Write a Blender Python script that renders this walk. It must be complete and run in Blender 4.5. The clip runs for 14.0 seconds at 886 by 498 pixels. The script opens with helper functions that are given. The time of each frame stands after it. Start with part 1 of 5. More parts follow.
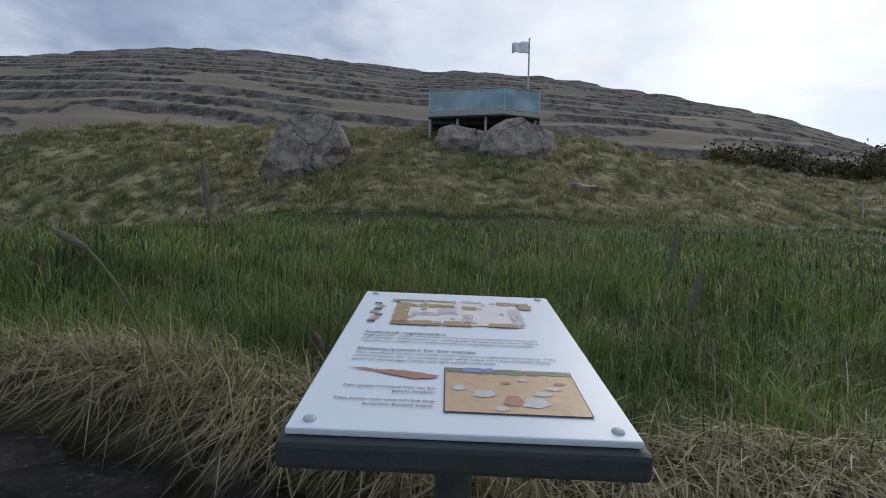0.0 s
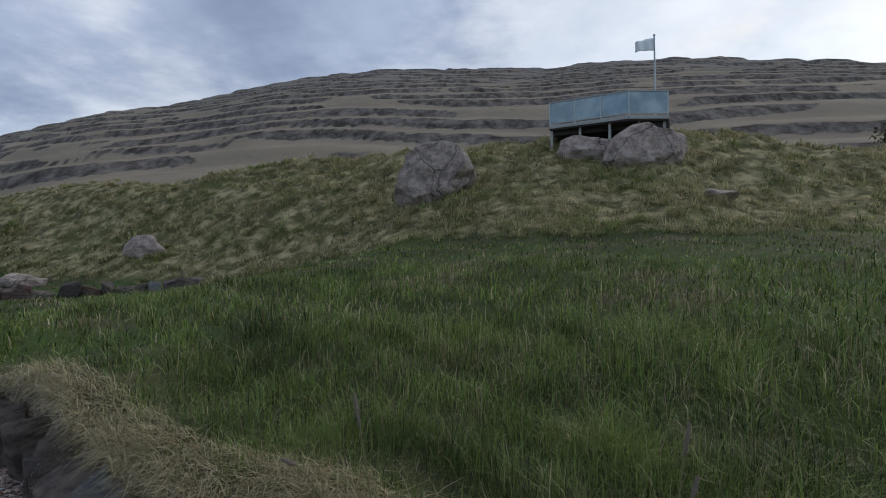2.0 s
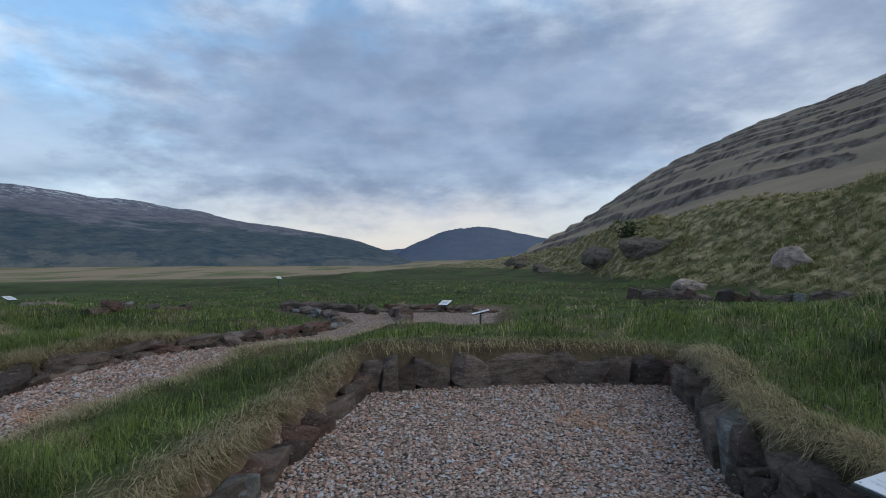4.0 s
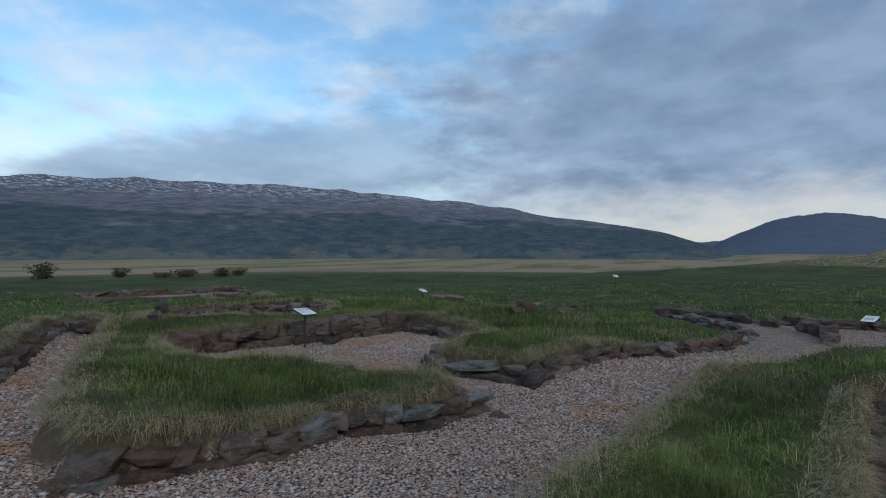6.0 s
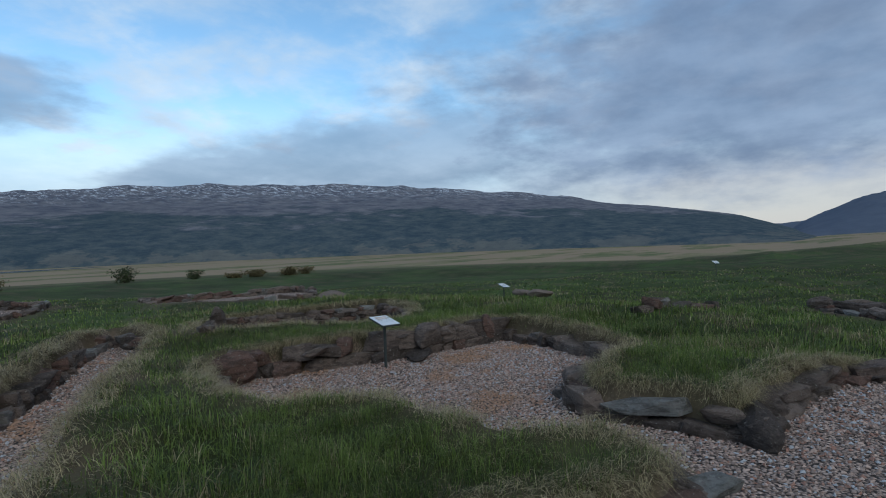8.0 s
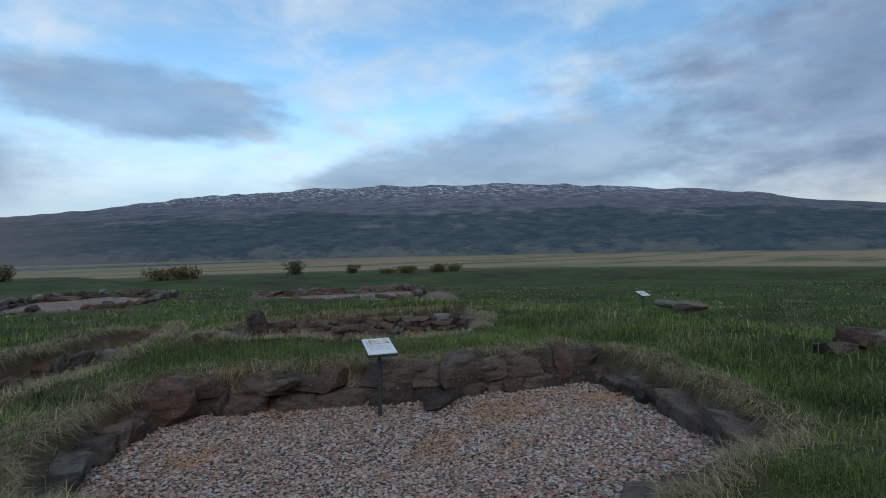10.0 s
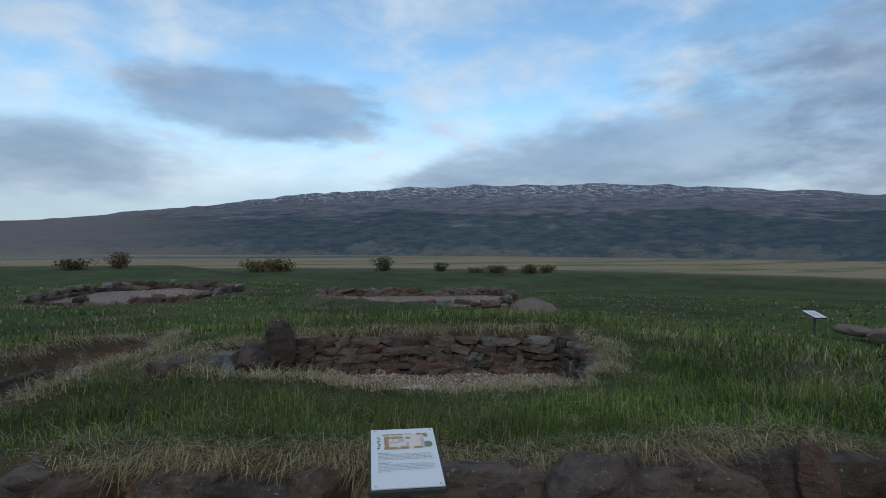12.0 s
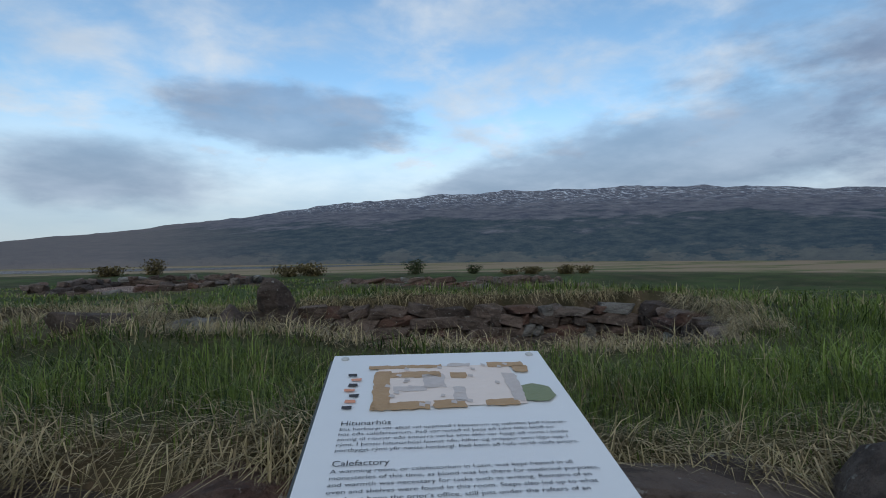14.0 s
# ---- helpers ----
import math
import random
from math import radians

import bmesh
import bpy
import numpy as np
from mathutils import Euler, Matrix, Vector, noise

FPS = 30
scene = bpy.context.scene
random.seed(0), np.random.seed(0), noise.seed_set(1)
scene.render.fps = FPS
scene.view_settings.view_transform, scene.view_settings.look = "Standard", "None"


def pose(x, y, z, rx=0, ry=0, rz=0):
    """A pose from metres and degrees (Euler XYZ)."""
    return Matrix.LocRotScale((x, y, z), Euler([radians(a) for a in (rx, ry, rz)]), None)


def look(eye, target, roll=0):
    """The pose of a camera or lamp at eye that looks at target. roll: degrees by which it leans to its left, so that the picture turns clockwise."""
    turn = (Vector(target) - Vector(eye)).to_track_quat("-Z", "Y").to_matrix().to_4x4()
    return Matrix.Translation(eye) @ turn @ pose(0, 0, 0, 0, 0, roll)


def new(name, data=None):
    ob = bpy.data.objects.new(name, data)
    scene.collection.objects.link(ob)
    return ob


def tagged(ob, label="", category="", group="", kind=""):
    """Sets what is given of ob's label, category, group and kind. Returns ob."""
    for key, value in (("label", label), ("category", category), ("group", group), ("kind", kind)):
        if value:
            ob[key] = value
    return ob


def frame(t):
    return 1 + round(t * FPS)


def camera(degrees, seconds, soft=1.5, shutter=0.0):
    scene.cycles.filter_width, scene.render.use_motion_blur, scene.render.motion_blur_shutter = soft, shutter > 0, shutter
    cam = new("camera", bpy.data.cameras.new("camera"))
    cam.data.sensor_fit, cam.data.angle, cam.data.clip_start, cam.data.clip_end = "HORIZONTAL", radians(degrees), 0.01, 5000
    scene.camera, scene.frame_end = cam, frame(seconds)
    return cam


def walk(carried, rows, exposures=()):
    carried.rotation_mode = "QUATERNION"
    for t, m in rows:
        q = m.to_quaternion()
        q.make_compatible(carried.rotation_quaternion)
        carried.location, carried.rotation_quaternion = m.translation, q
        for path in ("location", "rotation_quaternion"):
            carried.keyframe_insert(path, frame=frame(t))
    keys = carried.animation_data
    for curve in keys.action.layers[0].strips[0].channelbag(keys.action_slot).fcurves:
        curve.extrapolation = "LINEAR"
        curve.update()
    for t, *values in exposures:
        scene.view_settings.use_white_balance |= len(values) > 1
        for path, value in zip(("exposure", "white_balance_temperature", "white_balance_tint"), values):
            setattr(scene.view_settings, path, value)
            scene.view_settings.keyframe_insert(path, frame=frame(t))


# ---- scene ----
cam = camera(80.2, 14.0, soft=1.0)
PATH = [
    (0.0, -0.090, -0.270, 0.762, 90.18, -2.36, 5.22),
    (0.5, -0.053, -0.350, 0.837, 90.05, -2.01, 5.39),
    (1.0, 0.015, -0.472, 1.006, 89.92, -1.24, 6.09),
    (1.5, -0.017, -0.590, 1.260, 90.07, -0.64, 9.41),
    (2.0, 0.148, -0.741, 1.340, 90.10, 0.30, 19.35),
    (2.5, 0.414, -0.899, 1.350, 90.49, 0.67, 32.66),
    (3.0, 0.469, -0.913, 1.330, 90.91, -0.14, 50.11),
    (3.5, 0.906, -1.289, 1.390, 91.07, -0.60, 66.77),
    (4.0, 1.632, -1.740, 1.500, 91.00, -0.07, 82.93),
    (4.2, 1.840, -1.897, 1.540, 91.05, 0.39, 88.83),
    (6.3, 2.311, -4.107, 1.842, 90.08, -0.01, 116.17),
    (6.5, 2.230, -4.353, 1.828, 90.06, 0.19, 116.65),
    (7.0, 1.825, -4.929, 1.797, 89.96, 0.68, 117.71),
    (7.2, 1.612, -5.090, 1.786, 89.88, 0.93, 118.13),
    (9.3, -1.623, -5.745, 1.727, 89.78, 2.06, 131.94),
    (9.5, -1.918, -5.750, 1.702, 89.92, 1.71, 133.88),
    (10.0, -2.661, -5.957, 1.649, 89.90, 1.14, 138.95),
    (10.5, -3.291, -6.390, 1.617, 89.83, 0.50, 142.36),
    (11.0, -3.827, -7.026, 1.605, 89.68, 0.06, 144.71),
    (11.5, -4.243, -7.739, 1.570, 89.76, -0.30, 147.07),
    (12.0, -4.584, -8.363, 1.558, 89.90, -0.46, 148.81),
    (12.5, -4.921, -9.037, 1.476, 89.99, -0.27, 150.31),
    (13.0, -5.214, -9.572, 1.222, 90.23, 0.11, 151.31),
    (13.5, -5.330, -9.795, 0.962, 90.47, 0.40, 151.92),
    (14.0, -5.338, -9.855, 0.869, 90.66, 0.61, 152.27),
]
EXPOSURES = [(0.0, 0.42, 6750, 11), (2.5, 0.42, 6700, 11), (4.2, 0.3, 6400, 7), (6.5, 0.1, 6130, 4), (9.5, 0.08, 6090, 4), (14.0, 0.0, 6350, 7)]
walk(cam, [(row[0], pose(*row[1:])) for row in PATH], EXPOSURES)

# ---------------------------------------------------------------- world and light
SUN_YAW, SUN_EL = 28.0, 32.0          # degrees right of north, above the horizon
world = bpy.data.worlds.new("sky")
scene.world = world
world.use_nodes = True


class Nodes:
    """Short hand for building node trees."""

    def __init__(self, tree):
        self.tree = tree
        tree.nodes.clear()

    def add(self, kind, inputs=(), **props):
        n = self.tree.nodes.new(kind)
        for k, v in props.items():
            if k == "data_type":
                n.data_type = v
            elif k == "operation":
                n.operation = v
            elif k == "attribute_name":
                n.attribute_name = v
            elif k == "noise_dimensions":
                n.noise_dimensions = v
            elif k == "feature":
                n.feature = v
            elif k == "blend_type":
                n.blend_type = v
            elif k == "interpolation_type":
                n.interpolation_type = v
        for key, v in dict(inputs).items():
            if hasattr(v, "is_linked"):
                self.tree.links.new(v, n.inputs[key])
            else:
                n.inputs[key].default_value = v
        return n

    def math(self, op, a, b=0.0, c=0.0):
        return self.add("ShaderNodeMath", {0: a, 1: b, 2: c}, operation=op).outputs[0]

    def mix(self, f, a, b, blend="MIX"):
        n = self.add("ShaderNodeMix", {0: f, 6: a, 7: b}, data_type="RGBA", blend_type=blend)
        return n.outputs[2]

    def ramp(self, v, lo, hi, a=0.0, b=1.0):
        return self.add("ShaderNodeMapRange", {0: v, 1: lo, 2: hi, 3: a, 4: b}, interpolation_type="SMOOTHSTEP").outputs[0]

    def noise(self, vec, scale, detail=4.0, rough=0.55, distortion=0.0):
        n = self.add("ShaderNodeTexNoise", {"Vector": vec, "Scale": scale, "Detail": detail, "Roughness": rough, "Distortion": distortion})
        return n.outputs[0]

    def link(self, a, b):
        self.tree.links.new(a, b)


def rgb(r, g, b):
    return (r, g, b, 1.0)


def build_sky():
    w = Nodes(world.node_tree)
    out = w.add("ShaderNodeOutputWorld")
    bg = w.add("ShaderNodeBackground")
    w.link(bg.outputs[0], out.inputs[0])
    sky = w.add("ShaderNodeTexSky")
    sky.sky_type = "NISHITA"
    sky.sun_disc = False
    sky.sun_elevation = radians(SUN_EL)
    sky.sun_rotation = radians(SUN_YAW)
    sky.air_density, sky.dust_density, sky.ozone_density = 1.0, 0.6, 1.5
    d = w.add("ShaderNodeTexCoord").outputs["Generated"]
    xyz = w.add("ShaderNodeSeparateXYZ", {0: d})
    x, y, z = xyz.outputs
    ca, sa = math.cos(radians(80)), math.sin(radians(80))
    xr = w.math("ADD", w.math("MULTIPLY", x, ca), w.math("MULTIPLY", y, sa))
    yr = w.math("SUBTRACT", w.math("MULTIPLY", y, ca), w.math("MULTIPLY", x, sa))
    az = w.math("ADD", w.math("MULTIPLY", w.math("ARCTAN2", w.math("MULTIPLY", xr, -1.0), yr), 57.2958), 80.0)   # degrees left of north
    el = w.math("MULTIPLY", w.math("ARCSINE", z), 57.2958)
    zc = w.math("ADD", w.math("MAXIMUM", z, 0.0), 0.22)
    flat = w.add("ShaderNodeCombineXYZ", {0: w.math("DIVIDE", x, zc), 1: w.math("DIVIDE", y, zc), 2: 0.0}).outputs[0]
    big = w.noise(flat, 1.1, 5.0, 0.5, 0.1)
    fine = w.noise(flat, 3.4, 8.0, 0.56, 0.2)
    puff = w.noise(w.add("ShaderNodeVectorMath", {0: d, 1: (1.0, 1.0, 2.6)}, operation="MULTIPLY").outputs[0], 9.0, 7.0, 0.58)
    wob = w.math("ADD", w.math("MULTIPLY", w.math("SUBTRACT", puff, 0.5), 1.15), w.math("MULTIPLY", w.math("SUBTRACT", big, 0.5), 0.7))

    def bank(a0, e0, ra, re, lean=0.0, soft=0.3):
        """A cloud bank round (a0, e0), ra by re degrees, ragged by noise."""
        da = w.math("SUBTRACT", az, a0)
        de = w.math("SUBTRACT", w.math("SUBTRACT", el, e0), w.math("MULTIPLY", da, lean))
        r = w.math("ADD", w.math("POWER", w.math("ABSOLUTE", w.math("DIVIDE", da, ra)), 2.4), w.math("POWER", w.math("ABSOLUTE", w.math("DIVIDE", de, re)), 2.4))
        return w.ramp(w.math("ADD", w.math("POWER", r, 0.417), wob), 1.0 + soft, 1.0 - soft)

    dark = bank(83, 15.2, 36, 9.6, -0.07, 0.42)
    for args in ((36, 26, 20, 11, 0.05, 0.5),):
        dark = w.math("MAXIMUM", dark, bank(*args))
    for args in ((168, 14.2, 12.5, 3.0, 0.05), (127, 9.6, 20, 4.6, -0.12, 0.4), (146, 7.5, 9, 1.9, -0.1), (184, 7.6, 9, 2.8, 0.0, 0.5)):
        dark = w.math("MAXIMUM", dark, w.math("MULTIPLY", bank(*args), 0.72))
    north = w.ramp(w.math("ABSOLUTE", w.math("SUBTRACT", az, 0.0)), 75.0, 40.0)
    cover = w.ramp(w.math("ADD", w.math("ADD", fine, w.math("MULTIPLY", big, 0.6)), w.math("MULTIPLY", north, 0.5)), 0.62, 1.06)
    low = w.ramp(el, 17.0, 5.0)
    cover = w.math("MAXIMUM", cover, w.math("MULTIPLY", low, 0.98))
    blue = w.add("ShaderNodeVectorMath", {0: sky.outputs[0], 1: (0.155, 0.175, 0.175)}, operation="MULTIPLY").outputs[0]
    shade = w.ramp(w.noise(flat, 1.9, 6.0, 0.55), 0.3, 0.7)
    white = w.mix(shade, rgb(0.52, 0.60, 0.72), rgb(0.76, 0.79, 0.84))
    white = w.mix(w.math("MULTIPLY", north, 0.85), white, w.mix(shade, rgb(0.40, 0.43, 0.49), rgb(0.60, 0.62, 0.66)))
    warm = w.math("MULTIPLY", w.ramp(w.math("ABSOLUTE", w.math("SUBTRACT", az, 88.0)), 34.0, 6.0), w.ramp(el, 10.5, 5.0))
    haze = w.ramp(el, 8.5, 2.5)
    white = w.mix(w.math("MULTIPLY", haze, 0.8), white, rgb(0.36, 0.43, 0.56))
    white = w.mix(warm, white, rgb(0.58, 0.52, 0.53))
    grey = w.mix(shade, rgb(0.145, 0.20, 0.32), rgb(0.275, 0.35, 0.50))
    col = w.mix(w.math("MULTIPLY", cover, 0.85), blue, white)
    # brighter cloud where the sun stands behind it
    glow = w.math("MULTIPLY", w.ramp(w.math("ABSOLUTE", w.math("ADD", az, SUN_YAW)), 38.0, 0.0), w.ramp(w.math("ABSOLUTE", w.math("SUBTRACT", el, 22.0)), 26.0, 0.0))
    col = w.mix(w.math("MULTIPLY", dark, 0.9), col, grey)
    col = w.mix(w.math("MULTIPLY", w.math("MULTIPLY", glow, 0.75), w.ramp(fine, 0.46, 0.66)), col, rgb(0.74, 0.74, 0.73))
    w.link(col, bg.inputs[0])
    bg.inputs[1].default_value = 1.0


build_sky()
sun = new("sun", bpy.data.lights.new("sun", "SUN"))
sun.data.energy, sun.data.angle, sun.data.color = 0.7, radians(30), (1.0, 0.95, 0.88)
sun.matrix_world = look((0, 0, 30), (-math.sin(radians(SUN_YAW)), -math.cos(radians(SUN_YAW)), 30 - math.tan(radians(SUN_EL))))


# ---------------------------------------------------------------- materials
def material(name, build, rough=0.85, specular=0.3):
    m = bpy.data.materials.new(name)
    m.use_nodes = True
    n = Nodes(m.node_tree)
    out = n.add("ShaderNodeOutputMaterial")
    b = n.add("ShaderNodeBsdfPrincipled", {"Roughness": rough, "Specular IOR Level": specular})
    n.link(b.outputs[0], out.inputs[0])
    build(n, b)
    return m


def position(n):
    return n.add("ShaderNodeNewGeometry").outputs["Position"]


def bump(n, b, height, strength=0.4, distance=0.02):
    n.link(n.add("ShaderNodeBump", {"Height": height, "Strength": strength, "Distance": distance}).outputs[0], b.inputs["Normal"])


def attr(n, name):
    return n.add("ShaderNodeAttribute", attribute_name=name).outputs["Fac"]


def ground_nodes(n, b):
    p = position(n)
    gravel, dry = attr(n, "gravel"), attr(n, "dry")
    far = attr(n, "plain")
    hill = attr(n, "hill")
    cells = n.add("ShaderNodeTexVoronoi", {"Vector": p, "Scale": 38.0})
    cells2 = n.add("ShaderNodeTexVoronoi", {"Vector": p, "Scale": 21.0})
    tone = n.add("ShaderNodeSeparateColor", {0: cells.outputs["Color"]}).outputs[0]
    stone = n.mix(tone, rgb(0.20, 0.15, 0.13), rgb(0.52, 0.40, 0.335))
    rust = n.ramp(n.noise(p, 0.7, 4.0, 0.6), 0.56, 0.68)
    stone = n.mix(n.math("MULTIPLY", rust, 0.55), stone, rgb(0.33, 0.17, 0.085))
    # shade in the gaps between pebbles, put into the colour
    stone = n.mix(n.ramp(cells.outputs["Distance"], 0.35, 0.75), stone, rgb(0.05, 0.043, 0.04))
    soil = n.mix(n.noise(p, 9.0, 6.0, 0.7), rgb(0.008, 0.012, 0.004), rgb(0.034, 0.052, 0.014))
    soil = n.mix(n.ramp(n.noise(p, 0.16, 5.0, 0.6), 0.35, 0.7), soil, rgb(0.045, 0.08, 0.018))
    straw = n.mix(n.noise(p, 14.0, 6.0, 0.7), rgb(0.045, 0.034, 0.023), rgb(0.16, 0.12, 0.08))
    tuft = n.ramp(n.noise(p, 1.5, 6.0, 0.7), 0.4, 0.66)
    slope = n.mix(tuft, rgb(0.07, 0.066, 0.028), rgb(0.33, 0.27, 0.15))
    slope = n.mix(n.ramp(n.noise(p, 0.35, 4.0, 0.6), 0.52, 0.7), slope, rgb(0.075, 0.078, 0.026))
    turf = n.mix(dry, soil, straw)
    turf = n.mix(hill, turf, slope)
    # the wide valley: bands of pale hay fields and green pasture
    band = n.noise(n.add("ShaderNodeVectorMath", {0: p, 1: (0.0012, 0.006, 0.0)}, operation="MULTIPLY").outputs[0], 1.6, 4.0, 0.5)
    plain = n.mix(n.ramp(band, 0.44, 0.5), rgb(0.085, 0.105, 0.04), rgb(0.25, 0.185, 0.13))
    plain = n.mix(n.ramp(n.noise(p, 0.02, 5.0, 0.7), 0.35, 0.7), plain, rgb(0.22, 0.18, 0.11))
    turf = n.mix(far, turf, plain)
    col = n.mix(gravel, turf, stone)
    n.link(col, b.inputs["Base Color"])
    h = n.math("MULTIPLY", n.math("SUBTRACT", 1.0, cells.outputs["Distance"]), gravel)
    h = n.math("ADD", h, n.math("MULTIPLY", cells2.outputs["Distance"], 0.3))
    bump(n, b, n.math("ADD", h, n.noise(p, 16.0, 5.0)), 0.8, 0.02)


def blade_nodes(n, b):
    dry, rnd = attr(n, "dry"), attr(n, "rnd")
    green = n.mix(rnd, rgb(0.011, 0.031, 0.004), rgb(0.20, 0.29, 0.055))
    straw = n.mix(rnd, rgb(0.14, 0.105, 0.055), rgb(0.56, 0.46, 0.29))
    col = n.mix(dry, green, straw)
    n.link(col, b.inputs["Base Color"])
    glow = n.add("ShaderNodeBsdfTranslucent", {0: col})
    out = next(x for x in n.tree.nodes if x.type == "OUTPUT_MATERIAL")
    both = n.add("ShaderNodeMixShader", {0: 0.32, 1: b.outputs[0], 2: glow.outputs[0]})
    n.link(both.outputs[0], out.inputs[0])


def pebble_nodes(n, b):
    rnd = n.add("ShaderNodeNewGeometry").outputs["Random Per Island"]
    p = position(n)
    col = n.mix(rnd, rgb(0.14, 0.105, 0.092), rgb(0.47, 0.355, 0.30))
    col = n.mix(n.ramp(n.math("FRACT", n.math("MULTIPLY", rnd, 7.3)), 0.75, 0.8), col, rgb(0.30, 0.17, 0.13))
    col = n.mix(n.ramp(n.math("FRACT", n.math("MULTIPLY", rnd, 13.7)), 0.82, 0.86), col, rgb(0.36, 0.37, 0.39))
    rust = n.ramp(n.noise(p, 0.7, 4.0, 0.6), 0.56, 0.68)
    col = n.mix(n.math("MULTIPLY", rust, 0.5), col, rgb(0.36, 0.19, 0.09))
    n.link(col, b.inputs["Base Color"])


def stone_nodes(n, b):
    rnd = n.add("ShaderNodeObjectInfo").outputs["Random"]
    p = position(n)
    col = n.mix(rnd, rgb(0.07, 0.056, 0.05), rgb(0.22, 0.17, 0.145))
    col = n.mix(n.ramp(n.math("FRACT", n.math("MULTIPLY", rnd, 5.7)), 0.7, 0.8), col, rgb(0.165, 0.10, 0.08))
    col = n.mix(n.ramp(n.math("FRACT", n.math("MULTIPLY", rnd, 9.1)), 0.88, 0.96), col, rgb(0.24, 0.24, 0.23))
    layers = n.noise(n.add("ShaderNodeVectorMath", {0: p, 1: (1.0, 1.0, 3.5)}, operation="MULTIPLY").outputs[0], 5.0, 8.0, 0.72)
    col = n.mix(n.ramp(layers, 0.42, 0.62), col, n.mix(0.6, col, rgb(0.022, 0.017, 0.015)))
    col = n.mix(n.math("MULTIPLY", n.ramp(n.noise(p, 16.0, 8.0, 0.75), 0.52, 0.68), 0.55), col, rgb(0.21, 0.17, 0.145))
    lichen = n.ramp(n.noise(p, 26.0, 5.0, 0.65), 0.62, 0.68)
    col = n.mix(n.math("MULTIPLY", lichen, 0.75), col, rgb(0.36, 0.35, 0.32))
    n.link(col, b.inputs["Base Color"])
    rough = n.math("ADD", n.noise(p, 9.0, 9.0, 0.75), n.math("MULTIPLY", layers, 0.8))
    bump(n, b, n.math("ADD", rough, n.math("MULTIPLY", n.noise(p, 60.0, 4.0), 0.35)), 1.0, 0.07)


def boulder_nodes(n, b):
    p = position(n)
    col = n.mix(n.ramp(n.noise(p, 3.0, 8.0, 0.75), 0.34, 0.66), rgb(0.16, 0.125, 0.108), rgb(0.42, 0.335, 0.29))
    lichen = n.ramp(n.noise(p, 9.0, 6.0, 0.7), 0.58, 0.68)
    col = n.mix(n.math("MULTIPLY", lichen, 0.6), col, rgb(0.40, 0.38, 0.35))
    wp = n.add("ShaderNodeVectorMath", {0: p, 1: n.add("ShaderNodeTexNoise", {"Vector": p, "Scale": 1.1, "Detail": 5.0}).outputs[1]}, operation="ADD").outputs[0]
    crack = n.add("ShaderNodeTexVoronoi", {"Vector": wp, "Scale": 0.42}, feature="DISTANCE_TO_EDGE").outputs["Distance"]
    col = n.mix(n.math("MULTIPLY", n.ramp(crack, 0.010, 0.0), 0.6), col, rgb(0.04, 0.035, 0.03))
    n.link(col, b.inputs["Base Color"])
    bump(n, b, n.math("ADD", n.noise(p, 4.0, 9.0, 0.7), n.math("MULTIPLY", n.ramp(crack, 0.0, 0.02), 0.4)), 1.0, 0.12)


def mountain_nodes(n, b):
    p = position(n)
    z = n.add("ShaderNodeSeparateXYZ", {0: p}).outputs[2]
    q = n.add("ShaderNodeVectorMath", {0: p, 1: (1.0, 1.0, 0.25)}, operation="MULTIPLY").outputs[0]
    crag = n.noise(q, 0.12, 8.0, 0.7)
    grass = n.mix(n.noise(p, 0.035, 6.0, 0.65), rgb(0.17, 0.14, 0.105), rgb(0.34, 0.275, 0.205))
    scree = n.mix(crag, rgb(0.13, 0.115, 0.105), rgb(0.26, 0.225, 0.20))
    grass = n.mix(n.ramp(n.math("ADD", n.math("MULTIPLY", z, 0.0032), n.math("MULTIPLY", n.noise(p, 0.02, 5.0), 0.9)), 0.65, 1.1), grass, scree)
    flute = n.noise(n.add("ShaderNodeVectorMath", {0: p, 1: (1.0, 1.0, 0.12)}, operation="MULTIPLY").outputs[0], 0.22, 6.0, 0.7)
    rock = n.mix(n.ramp(flute, 0.33, 0.68), rgb(0.045, 0.038, 0.034), rgb(0.20, 0.17, 0.15))
    face = n.ramp(n.math("ADD", attr(n, "cliff"), n.math("MULTIPLY", n.math("SUBTRACT", crag, 0.5), 0.95)), 0.36, 0.62)
    col = n.mix(face, grass, rock)
    col = n.mix(n.ramp(n.noise(q, 0.5, 6.0, 0.75), 0.58, 0.70), col, n.mix(0.4, col, rgb(0.07, 0.062, 0.055)))
    n.link(col, b.inputs["Base Color"])
    bump(n, b, n.noise(p, 0.25, 9.0, 0.75), 0.8, 1.1)


